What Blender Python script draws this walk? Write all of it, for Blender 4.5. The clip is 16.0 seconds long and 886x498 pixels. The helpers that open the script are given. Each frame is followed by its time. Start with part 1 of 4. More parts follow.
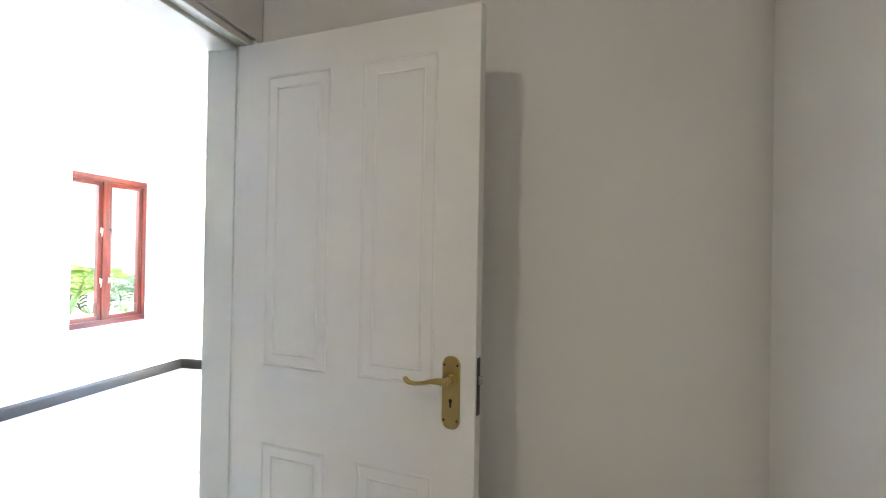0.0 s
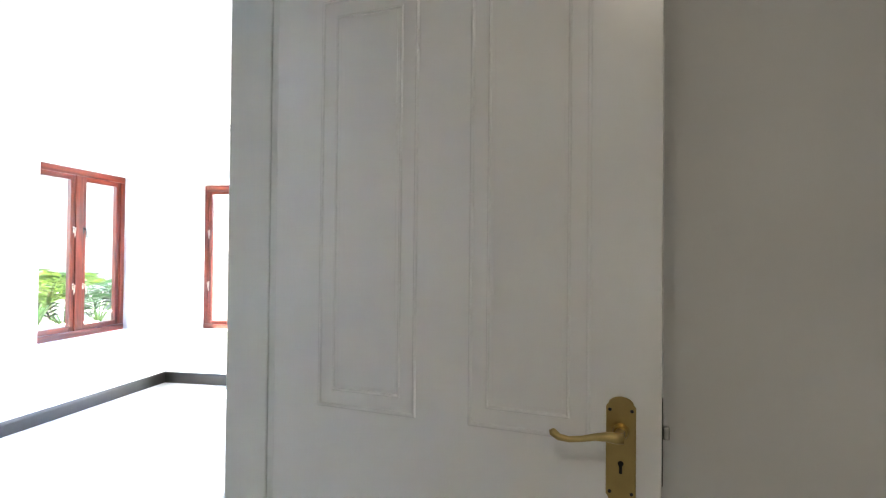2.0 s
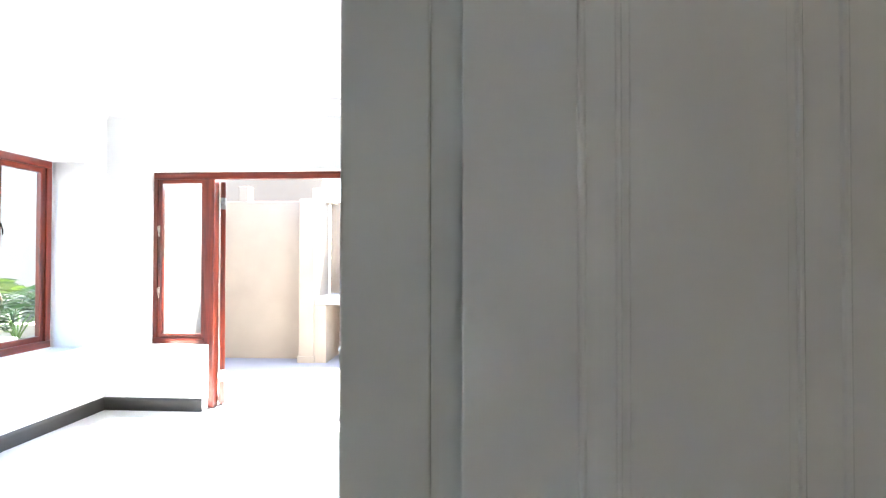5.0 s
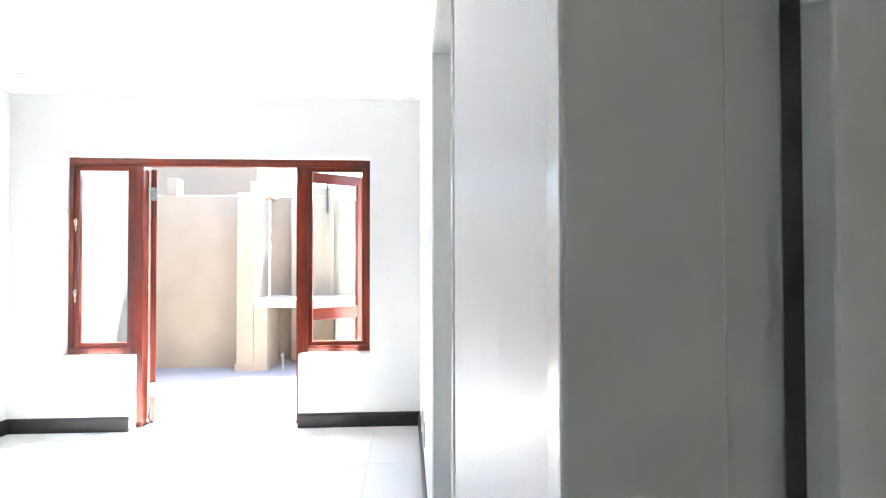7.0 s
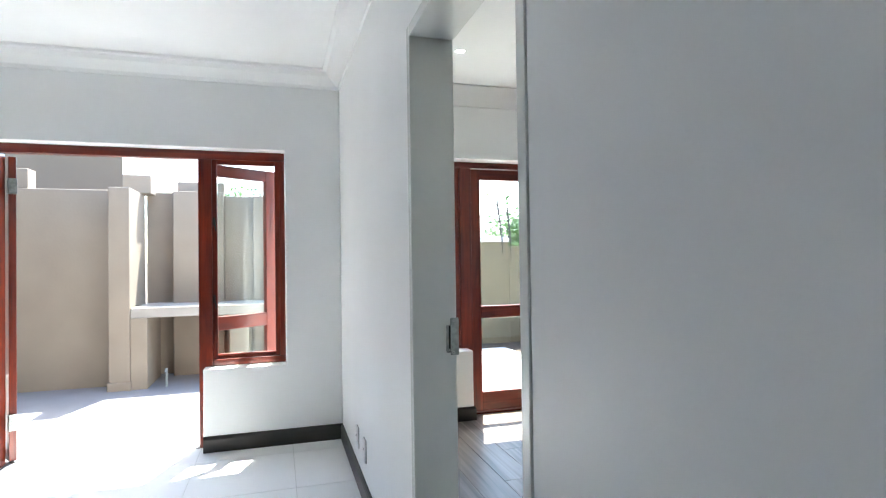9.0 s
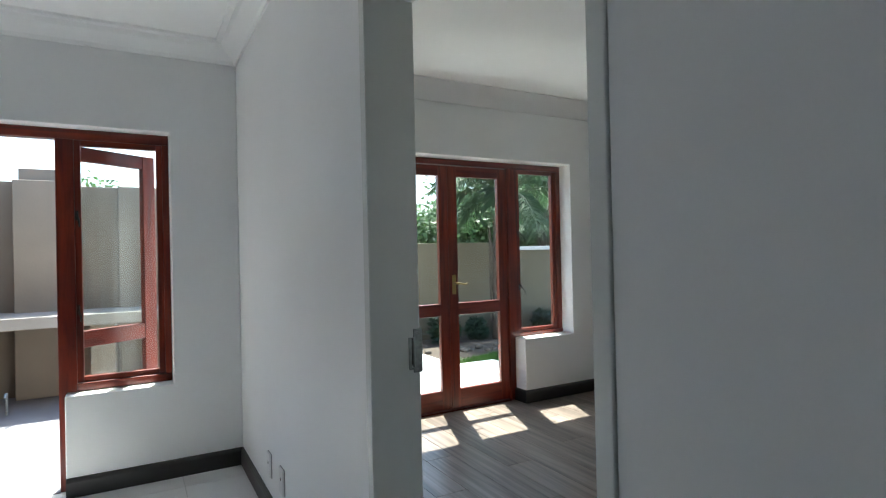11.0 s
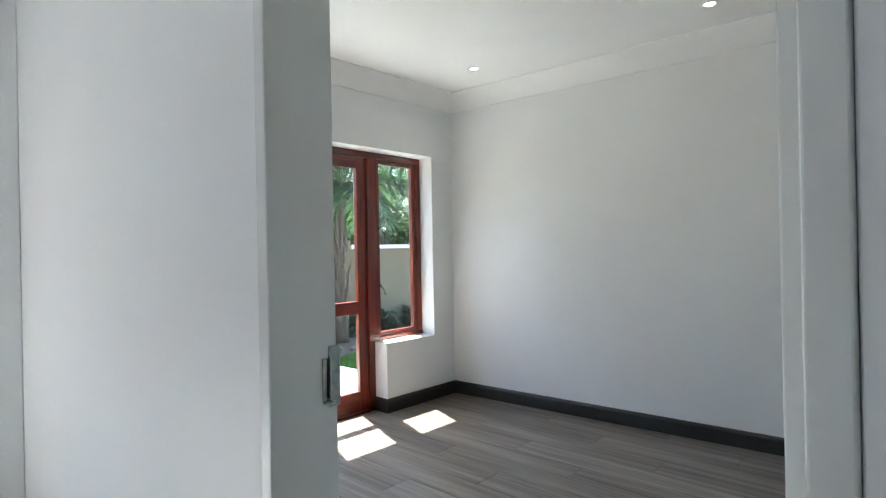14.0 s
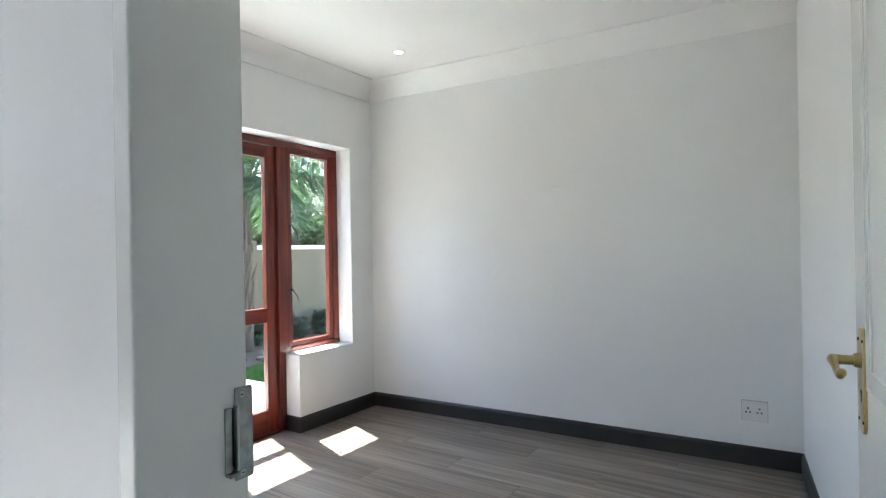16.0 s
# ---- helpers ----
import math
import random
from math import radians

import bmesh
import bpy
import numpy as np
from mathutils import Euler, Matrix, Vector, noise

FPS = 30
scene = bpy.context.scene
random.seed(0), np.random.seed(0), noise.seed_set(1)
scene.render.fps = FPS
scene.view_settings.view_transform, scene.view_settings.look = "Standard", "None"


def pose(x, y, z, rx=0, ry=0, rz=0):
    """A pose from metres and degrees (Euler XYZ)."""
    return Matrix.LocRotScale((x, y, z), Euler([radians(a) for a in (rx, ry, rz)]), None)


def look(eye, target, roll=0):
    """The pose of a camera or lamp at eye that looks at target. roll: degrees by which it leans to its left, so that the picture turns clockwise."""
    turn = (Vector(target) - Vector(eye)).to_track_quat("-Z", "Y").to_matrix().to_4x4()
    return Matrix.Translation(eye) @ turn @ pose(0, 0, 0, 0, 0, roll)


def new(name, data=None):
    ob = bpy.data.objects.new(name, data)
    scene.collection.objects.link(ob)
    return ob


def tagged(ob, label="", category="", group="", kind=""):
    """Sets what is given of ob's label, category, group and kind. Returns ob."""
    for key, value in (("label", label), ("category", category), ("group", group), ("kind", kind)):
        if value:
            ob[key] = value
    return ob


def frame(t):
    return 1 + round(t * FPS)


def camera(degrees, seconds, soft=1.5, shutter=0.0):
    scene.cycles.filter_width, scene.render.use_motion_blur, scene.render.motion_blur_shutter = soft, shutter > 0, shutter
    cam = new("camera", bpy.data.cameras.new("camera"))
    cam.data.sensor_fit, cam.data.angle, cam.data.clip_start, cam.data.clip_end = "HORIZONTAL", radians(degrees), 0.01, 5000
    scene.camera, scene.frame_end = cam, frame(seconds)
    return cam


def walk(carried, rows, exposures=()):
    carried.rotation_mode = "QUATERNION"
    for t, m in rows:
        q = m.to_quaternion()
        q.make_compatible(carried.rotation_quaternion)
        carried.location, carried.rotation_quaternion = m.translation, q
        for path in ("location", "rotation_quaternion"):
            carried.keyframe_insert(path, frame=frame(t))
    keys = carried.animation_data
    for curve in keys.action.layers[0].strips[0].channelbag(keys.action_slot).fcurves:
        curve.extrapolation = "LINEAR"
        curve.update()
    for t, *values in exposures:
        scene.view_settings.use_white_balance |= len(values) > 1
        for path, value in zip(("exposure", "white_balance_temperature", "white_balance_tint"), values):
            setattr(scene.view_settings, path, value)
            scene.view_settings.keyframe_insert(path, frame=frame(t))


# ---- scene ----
cam = camera(77.8, 16.0, soft=1.2)
PATH = [
    (0, (1.182, -0.626, 1.362), (0.774, 1.332, 1.379), 1.0),
    (0.5, (1.082, -0.522, 1.346), (0.69, 1.439, 1.367), 0.9),
    (1, (0.966, -0.419, 1.357), (0.594, 1.546, 1.378), 0.8),
    (1.5, (0.856, -0.322, 1.351), (0.506, 1.647, 1.377), 0.9),
    (2, (0.752, -0.215, 1.34), (0.422, 1.757, 1.365), 0.6),
    (2.5, (0.627, -0.121, 1.345), (0.33, 1.856, 1.373), 0.7),
    (3, (0.529, -0.014, 1.334), (0.265, 1.969, 1.361), 0.4),
    (3.5, (0.432, 0.078, 1.318), (0.214, 2.065, 1.349), 0.4),
    (4, (0.328, 0.189, 1.313), (0.143, 2.18, 1.342), 0.2),
    (6.5, (-0.027, 0.634, 1.285), (0.018, 2.633, 1.322), 0.1),
    (7, (-0.098, 0.704, 1.274), (0.032, 2.7, 1.311), -0.1),
    (7.5, (-0.183, 0.768, 1.274), (0.047, 2.754, 1.31), -0.3),
    (8, (-0.256, 0.83, 1.28), (0.085, 2.8, 1.316), -0.5),
    (8.5, (-0.36, 0.885, 1.282), (0.101, 2.831, 1.317), -0.7),
    (9, (-0.435, 0.94, 1.289), (0.141, 2.856, 1.319), -0.8),
    (11.5, (-0.599, 1.388, 1.313), (0.473, 3.076, 1.316), -1.2),
    (12, (-0.622, 1.468, 1.331), (0.542, 3.095, 1.325), -1.0),
    (12.5, (-0.629, 1.542, 1.32), (0.62, 3.104, 1.314), -1.0),
    (13, (-0.606, 1.618, 1.312), (0.718, 3.117, 1.305), -1.1),
    (13.5, (-0.571, 1.721, 1.29), (0.824, 3.155, 1.289), -1.1),
    (14, (-0.545, 1.791, 1.277), (0.926, 3.147, 1.278), -1.1),
    (14.5, (-0.503, 1.846, 1.27), (1.034, 3.125, 1.272), -1.1),
    (15, (-0.459, 1.929, 1.269), (1.133, 3.139, 1.27), -1.1),
    (15.5, (-0.393, 2.028, 1.26), (1.247, 3.173, 1.264), -1.2),
    (16, (-0.341, 2.087, 1.266), (1.331, 3.185, 1.268), -1.0),
]
walk(cam, [(t, look(e, g, r)) for t, e, g, r in PATH],
     exposures=[(0.0, 5.56, 6280, 8), (1.0, 5.38, 6250, 8), (2.0, 5.08, 6250, 8), (3.0, 4.8, 6300, 8), (4.0, 4.6, 6350, 8), (6.5, 4.38, 6370, 8), (7.0, 4.28, 6370, 8), (7.5, 3.94, 6320, 6), (8.0, 3.62, 6220, 5), (9.0, 3.18, 6130, 4), (11.5, 2.10, 6130, 2), (12.5, 2.40, 6130, 2), (13.5, 2.83, 6130, 2.5), (14.0, 3.04, 6150, 3), (14.5, 3.22, 6150, 3), (16.0, 3.26, 6150, 4.5)])

# ---- light ----
SUN_DIR = Vector((-0.165, -0.45, -1.0)).normalized()      # the way the sunlight travels
elev = math.asin(-SUN_DIR.z)
azim = math.atan2(-SUN_DIR.x, -SUN_DIR.y)              # from +y towards +x
world = bpy.data.worlds.new("sky")
world.use_nodes = True
scene.world = world
wn = world.node_tree
sky = wn.nodes.new("ShaderNodeTexSky")
sky.sky_type, sky.sun_disc = "NISHITA", False
sky.sun_elevation, sky.sun_rotation = elev, azim
sky.air_density, sky.dust_density = 1.0, 1.5
wn.links.new(sky.outputs[0], wn.nodes["Background"].inputs[0])
wn.nodes["Background"].inputs[1].default_value = 0.15
sun = new("sun", bpy.data.lights.new("sun", "SUN"))
sun.data.energy, sun.data.angle, sun.data.color = 4.5, radians(0.5), (1.0, 0.95, 0.87)
sun.matrix_world = look((0, 20, 20), Vector((0, 20, 20)) + SUN_DIR)


LOBBY_WATTS = 0.074


# ---- materials ----
def mat(name, color, rough=0.5, metal=0.0, spec=0.5, bump=0.0, bump_scale=40.0, vary=0.0, vary_scale=3.0, piece=0.0, coat=0.0, squash=None):
    m = bpy.data.materials.new(name)
    m.use_nodes = True
    nt = m.node_tree
    b = nt.nodes["Principled BSDF"]
    b.inputs["Base Color"].default_value = (*color, 1)
    b.inputs["Roughness"].default_value = rough
    b.inputs["Metallic"].default_value = metal
    b.inputs["Specular IOR Level"].default_value = spec
    b.inputs["Coat Weight"].default_value = coat
    tc = nt.nodes.new("ShaderNodeTexCoord")
    if vary or piece:
        n1 = nt.nodes.new("ShaderNodeTexNoise")
        n1.inputs["Scale"].default_value, n1.inputs["Detail"].default_value = vary_scale, 8
        nt.links.new(tc.outputs["Object"], n1.inputs["Vector"])
        if squash:
            sq = nt.nodes.new("ShaderNodeMapping")
            sq.inputs["Scale"].default_value, sq.inputs["Rotation"].default_value = squash, (0.18, 0, 0)
            nt.links.new(tc.outputs["Object"], sq.inputs["Vector"])
            nt.links.new(sq.outputs["Vector"], n1.inputs["Vector"])
        mr = nt.nodes.new("ShaderNodeMapRange")
        mr.inputs["From Min"].default_value, mr.inputs["From Max"].default_value = 0.3, 0.7
        mr.inputs["To Min"].default_value, mr.inputs["To Max"].default_value = 1 - vary, 1 + vary
        nt.links.new(n1.outputs["Fac"], mr.inputs["Value"])
        val = mr.outputs["Result"]
        if piece:
            oi = nt.nodes.new("ShaderNodeObjectInfo")
            mp = nt.nodes.new("ShaderNodeMapRange")
            mp.inputs["To Min"].default_value, mp.inputs["To Max"].default_value = 1 - piece, 1 + piece
            nt.links.new(oi.outputs["Random"], mp.inputs["Value"])
            mu = nt.nodes.new("ShaderNodeMath")
            mu.operation = "MULTIPLY"
            nt.links.new(val, mu.inputs[0])
            nt.links.new(mp.outputs["Result"], mu.inputs[1])
            val = mu.outputs[0]
        hs = nt.nodes.new("ShaderNodeHueSaturation")
        hs.inputs["Color"].default_value = (*color, 1)
        nt.links.new(val, hs.inputs["Value"])
        nt.links.new(hs.outputs["Color"], b.inputs["Base Color"])
    if bump:
        n2 = nt.nodes.new("ShaderNodeTexNoise")
        n2.inputs["Scale"].default_value, n2.inputs["Detail"].default_value = bump_scale, 6
        nt.links.new(tc.outputs["Object"], n2.inputs["Vector"])
        bp = nt.nodes.new("ShaderNodeBump")
        bp.inputs["Strength"].default_value, bp.inputs["Distance"].default_value = bump, 0.004
        nt.links.new(n2.outputs["Fac"], bp.inputs["Height"])
        nt.links.new(bp.outputs["Normal"], b.inputs["Normal"])
    return m


def wood_mat(name, dark, light, axis="Z", rough=0.35, scale=9.0, piece=0.0, coat=0.0, stretch=14.0, contrast=(0.35, 0.68)):
    """Wood with its grain along one axis of the object."""
    m = bpy.data.materials.new(name)
    m.use_nodes = True
    nt = m.node_tree
    b = nt.nodes["Principled BSDF"]
    b.inputs["Roughness"].default_value = rough
    b.inputs["Coat Weight"].default_value = coat
    b.inputs["Coat Roughness"].default_value = 0.2
    tc = nt.nodes.new("ShaderNodeTexCoord")
    mp = nt.nodes.new("ShaderNodeMapping")
    s = [scale * 1.0] * 3
    s["XYZ".index(axis)] = scale / stretch
    mp.inputs["Scale"].default_value = s
    nt.links.new(tc.outputs["Object"], mp.inputs["Vector"])
    vec = mp.outputs["Vector"]
    if piece:
        oi = nt.nodes.new("ShaderNodeObjectInfo")
        ad = nt.nodes.new("ShaderNodeVectorMath")
        ad.operation = "MULTIPLY_ADD"
        nt.links.new(oi.outputs["Random"], ad.inputs[0])
        ad.inputs[1].default_value = (37, 23, 51)
        nt.links.new(vec, ad.inputs[2])
        vec = ad.outputs[0]
    n1 = nt.nodes.new("ShaderNodeTexNoise")
    n1.inputs["Scale"].default_value, n1.inputs["Detail"].default_value, n1.inputs["Roughness"].default_value = 1.0, 9, 0.62
    n1.inputs["Distortion"].default_value = 0.6
    nt.links.new(vec, n1.inputs["Vector"])
    cr = nt.nodes.new("ShaderNodeValToRGB")
    cr.color_ramp.elements[0].position, cr.color_ramp.elements[1].position = contrast
    cr.color_ramp.elements[0].color, cr.color_ramp.elements[1].color = (*dark, 1), (*light, 1)
    nt.links.new(n1.outputs["Fac"], cr.inputs["Fac"])
    col = cr.outputs["Color"]
    if piece:
        mr = nt.nodes.new("ShaderNodeMapRange")
        mr.inputs["To Min"].default_value, mr.inputs["To Max"].default_value = 1 - piece, 1 + piece
        nt.links.new(oi.outputs["Random"], mr.inputs["Value"])
        hs = nt.nodes.new("ShaderNodeHueSaturation")
        nt.links.new(col, hs.inputs["Color"])
        nt.links.new(mr.outputs["Result"], hs.inputs["Value"])
        col = hs.outputs["Color"]
    nt.links.new(col, b.inputs["Base Color"])
    bp = nt.nodes.new("ShaderNodeBump")
    bp.inputs["Strength"].default_value, bp.inputs["Distance"].default_value = 0.15, 0.002
    nt.links.new(n1.outputs["Fac"], bp.inputs["Height"])
    nt.links.new(bp.outputs["Normal"], b.inputs["Normal"])
    return m


def glass_mat():
    m = bpy.data.materials.new("glass")
    m.use_nodes = True
    nt = m.node_tree
    nt.nodes.remove(nt.nodes["Principled BSDF"])
    tr, gl, lw, pw, ma, mx = (nt.nodes.new(k) for k in ("ShaderNodeBsdfTransparent", "ShaderNodeBsdfGlossy", "ShaderNodeLayerWeight", "ShaderNodeMath", "ShaderNodeMath", "ShaderNodeMixShader"))
    tr.inputs[0].default_value = (0.96, 0.98, 0.97, 1)
    gl.inputs["Roughness"].default_value = 0.0
    pw.operation, ma.operation = "POWER", "MULTIPLY_ADD"
    pw.inputs[1].default_value = 5.0
    ma.inputs[1].default_value, ma.inputs[2].default_value = 0.9, 0.03
    nt.links.new(lw.outputs["Facing"], pw.inputs[0])
    nt.links.new(pw.outputs[0], ma.inputs[0])
    nt.links.new(ma.outputs[0], mx.inputs[0])
    nt.links.new(tr.outputs[0], mx.inputs[1])
    nt.links.new(gl.outputs[0], mx.inputs[2])
    nt.links.new(mx.outputs[0], nt.nodes["Material Output"].inputs[0])
    return m


PAINT = mat("wall_paint", (0.88, 0.885, 0.88), 0.40, bump=0.08, bump_scale=80, vary=0.025, vary_scale=1.3)
CEIL = mat("ceiling_paint", (0.90, 0.90, 0.895), 0.7, bump=0.1, bump_scale=30, vary=0.015)
DOORW = mat("door_enamel", (0.84, 0.84, 0.815), 0.26, bump=0.05, bump_scale=25, vary=0.015, vary_scale=5)
FRAMEW = mat("frame_enamel", (0.82, 0.83, 0.80), 0.25, bump=0.08, bump_scale=18, vary=0.015, vary_scale=5)
REDWOOD = wood_mat("red_hardwood", (0.075, 0.008, 0.004), (0.25, 0.035, 0.013), "Z", 0.3, 22, coat=0.3)
REDWOODX = wood_mat("red_hardwood_across", (0.075, 0.008, 0.004), (0.25, 0.035, 0.013), "X", 0.3, 22, coat=0.3)
SKIRT = mat("skirting_paint", (0.030, 0.028, 0.026), 0.38, bump=0.1, bump_scale=30, vary=0.12, vary_scale=8)
TILE = mat("porcelain_tile", (0.80, 0.80, 0.79), 0.32, spec=0.35, bump=0.03, bump_scale=8, vary=0.02, vary_scale=2.5, piece=0.012)
GROUT = mat("grout", (0.62, 0.62, 0.60), 0.9, vary=0.08, vary_scale=20)
PLANK = wood_mat("grey_brown_plank", (0.10, 0.079, 0.064), (0.325, 0.266, 0.216), "Y", 0.34, 22, piece=0.20, stretch=30, contrast=(0.34, 0.70))
# light tone between planks paints the glint caught by their bevelled edges
SEAM = mat("plank_seam_highlight", (0.34, 0.295, 0.25), 0.8)
BRASS = mat("brass", (0.46, 0.35, 0.14), 0.28, metal=1.0, bump=0.05, bump_scale=60, vary=0.08, vary_scale=20)
PALEBRASS = mat("pale_brass", (0.60, 0.54, 0.45), 0.34, metal=1.0, vary=0.1, vary_scale=30)
STEEL = mat("steel", (0.45, 0.46, 0.45), 0.35, metal=1.0, vary=0.12, vary_scale=30)
ZINC = mat("dull_zinc", (0.33, 0.35, 0.335), 0.42, metal=1.0, bump=0.1, bump_scale=40, vary=0.25, vary_scale=60)
DARK = mat("dark_metal", (0.02, 0.02, 0.02), 0.5, vary=0.1)
BLACK = mat("shadow_black", (0.008, 0.008, 0.008), 0.8)
PLASTIC = mat("white_plastic", (0.8, 0.8, 0.8), 0.3)
GLASS = glass_mat()
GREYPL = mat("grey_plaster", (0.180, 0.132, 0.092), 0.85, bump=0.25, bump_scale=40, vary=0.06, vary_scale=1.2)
# grey for the painted shadow outline round the socket plates
PLATE_SHADE = mat("plate_shadow_grey", (0.33, 0.33, 0.33), 0.7)
PLASTER = mat("beige_plaster", (0.27, 0.222, 0.168), 0.85, bump=0.22, bump_scale=40, vary=0.10, vary_scale=1.6)
GARDENPL = mat("buff_plaster", (0.142, 0.117, 0.074), 0.85, bump=0.5, bump_scale=45, vary=0.10, vary_scale=1.3)
# stains, and slanted dark streaks that paint foliage shadow into the colour
STREAKPL = mat("stain_and_shadow_plaster", (0.145, 0.130, 0.112), 0.85, bump=0.6, bump_scale=18, vary=0.38, vary_scale=1.0, squash=(5.0, 7.0, 0.7))
# pale plaster darkened, so the court walls' shade sits in the colour
DARKENEDPL = mat("shade_darkened_plaster", (0.12, 0.12, 0.117), 0.85, bump=0.5, bump_scale=45, vary=0.06, vary_scale=1.2)
COPING = mat("white_coping", (0.60, 0.60, 0.60), 0.7, bump=0.3, bump_scale=30, vary=0.05)
PAVE = mat("patio_tile", (0.23, 0.23, 0.245), 0.6, bump=0.2, bump_scale=40, vary=0.06, vary_scale=3, piece=0.05)
SLAB = mat("pale_cement_slab", (0.34, 0.31, 0.27), 0.8, bump=0.3, bump_scale=30, vary=0.08, vary_scale=3)
CONC = mat("concrete_paving", (0.68, 0.67, 0.64), 0.8, bump=0.4, bump_scale=35, vary=0.08, vary_scale=2.5)
SOIL = mat("soil", (0.07, 0.05, 0.035), 0.95, bump=0.8, bump_scale=25, vary=0.3, vary_scale=8)
ROOF = mat("roof_tile", (0.30, 0.13, 0.08), 0.8, bump=0.4, bump_scale=30, vary=0.2, vary_scale=6)


# ---- mesh helpers ----
def box(bm, x0, y0, z0, x1, y1, z1, bevel=0.0, seg=2):
    m = Matrix.LocRotScale(((x0 + x1) / 2, (y0 + y1) / 2, (z0 + z1) / 2), None, (abs(x1 - x0), abs(y1 - y0), abs(z1 - z0)))
    r = bmesh.ops.create_cube(bm, size=1, matrix=m)
    if bevel:
        es = list({e for v in r["verts"] for e in v.link_edges})
        bmesh.ops.bevel(bm, geom=es, offset=bevel, segments=seg, affect="EDGES", profile=0.5)
    return bm


def cyl(bm, p0, p1, r0, r1=None, seg=16):
    p0, p1 = Vector(p0), Vector(p1)
    d = p1 - p0
    m = Matrix.Translation((p0 + p1) / 2) @ d.to_track_quat("Z", "Y").to_matrix().to_4x4()
    bmesh.ops.create_cone(bm, cap_ends=True, segments=seg, radius1=r0, radius2=r0 if r1 is None else r1, depth=d.length, matrix=m)
    return bm


def mesh_of(bm, name, material, smooth=False):
    me = bpy.data.meshes.new(name)
    bmesh.ops.recalc_face_normals(bm, faces=bm.faces)
    bm.to_mesh(me)
    bm.free()
    if material:
        me.materials.append(material)
    if smooth:
        me.polygons.foreach_set("use_smooth", [True] * len(me.polygons))
    return me


def part(name, bm, material, parent=None, label="", smooth=False):
    ob = new(name, mesh_of(bm, name, material, smooth))
    if parent is not None:
        ob.parent = parent
    if label:
        ob["label"] = label
    return ob


def thing(name, label, category, m=None, group="", kind=""):
    ob = new(name)
    ob.empty_display_size = 0.1
    if m is not None:
        ob.matrix_basis = m
    return tagged(ob, label, category, group, kind)


def B(*a, bevel=0.0, seg=2):
    return box(bmesh.new(), *a, bevel=bevel, seg=seg)


def wall(name, axis, a0, a1, u0, u1, z0, z1, holes, material, label, bevel=0.007):
    """A wall whose thickness runs from a0 to a1 along axis; u along it; holes are (u0, u1, z0, z1)."""
    us = sorted({u0, u1, *[h[i] for h in holes for i in (0, 1)]})
    zs = sorted({z0, z1, *[h[i] for h in holes for i in (2, 3)]})
    bm = bmesh.new()
    vs = {}

    def v(i, j, k):
        if (i, j, k) not in vs:
            a = (a0, a1)[k]
            vs[i, j, k] = bm.verts.new((a, us[i], zs[j]) if axis == "x" else (us[i], a, zs[j]))
        return vs[i, j, k]

    def full(i, j):
        if not (0 <= i < len(us) - 1 and 0 <= j < len(zs) - 1):
            return False
        cu, cz = (us[i] + us[i + 1]) / 2, (zs[j] + zs[j + 1]) / 2
        return not any(h[0] < cu < h[1] and h[2] < cz < h[3] for h in holes)

    for i in range(len(us) - 1):
        for j in range(len(zs) - 1):
            if not full(i, j):
                continue
            for k in (0, 1):
                bm.faces.new([v(i, j, k), v(i + 1, j, k), v(i + 1, j + 1, k), v(i, j + 1, k)])
            for di, dj, e in ((-1, 0, ((i, j), (i, j + 1))), (1, 0, ((i + 1, j), (i + 1, j + 1))), (0, -1, ((i, j), (i + 1, j))), (0, 1, ((i, j + 1), (i + 1, j + 1)))):
                if not full(i + di, j + dj):
                    (a, b), (c, d) = e
                    bm.faces.new([v(a, b, 0), v(c, d, 0), v(c, d, 1), v(a, b, 1)])
    bmesh.ops.recalc_face_normals(bm, faces=bm.faces)
    if bevel:
        es = [e for e in bm.edges if len(e.link_faces) == 2 and e.calc_face_angle() > 1.0]
        bmesh.ops.bevel(bm, geom=es, offset=bevel, segments=3, affect="EDGES", profile=0.5)
    return tagged(part(name, bm, material), label, "wall", kind="structure")


def sweep(name, profile, path, material, label, category, closed=False, parent=None):
    """Sweeps a closed profile (offset to the right of the path, height) along a level path with mitred corners."""
    bm = bmesh.new()
    n = len(path)
    rings = []
    for i in range(n):
        p = Vector((*path[i], 0))
        d0 = (p - Vector((*path[i - 1], 0))).normalized() if i or closed else None
        d1 = (Vector((*path[(i + 1) % n], 0)) - p).normalized() if i < n - 1 or closed else None
        d0, d1 = d0 or d1, d1 or d0
        n0, n1 = Vector((d0.y, -d0.x, 0)), Vector((d1.y, -d1.x, 0))
        mit = (n0 + n1) / (1 + n0.dot(n1))
        rings.append([bm.verts.new((p.x + mit.x * o, p.y + mit.y * o, h)) for o, h in profile])
    k = len(profile)
    for i in range(n if closed else n - 1):
        a, b = rings[i], rings[(i + 1) % n]
        for j in range(k):
            bm.faces.new([a[j], a[(j + 1) % k], b[(j + 1) % k], b[j]])
    if not closed:
        bm.faces.new(rings[0])
        bm.faces.new(rings[-1][::-1])
    ob = part(name, bm, material, parent)
    return tagged(ob, label, category, kind="structure")


# ---- plan ----
XL, YN, YS = -3.03, 4.95, -2.2           # living room: west face, north face, south end
WT = 0.16                                # thickness of the wall between living room and the rooms beside it
D1N, D1F = 0.205, 1.044                  # doorway of the lobby, along y
D2N, D2F = 1.883, 2.745                  # doorway of the bedroom
HEAD = 2.04
XB, YB = 3.12, 5.055                     # bedroom: east face, north face
LX, LY = 1.763, 1.115                      # lobby: east face, north face
ZC, ZB = 2.62, 2.62                      # ceilings
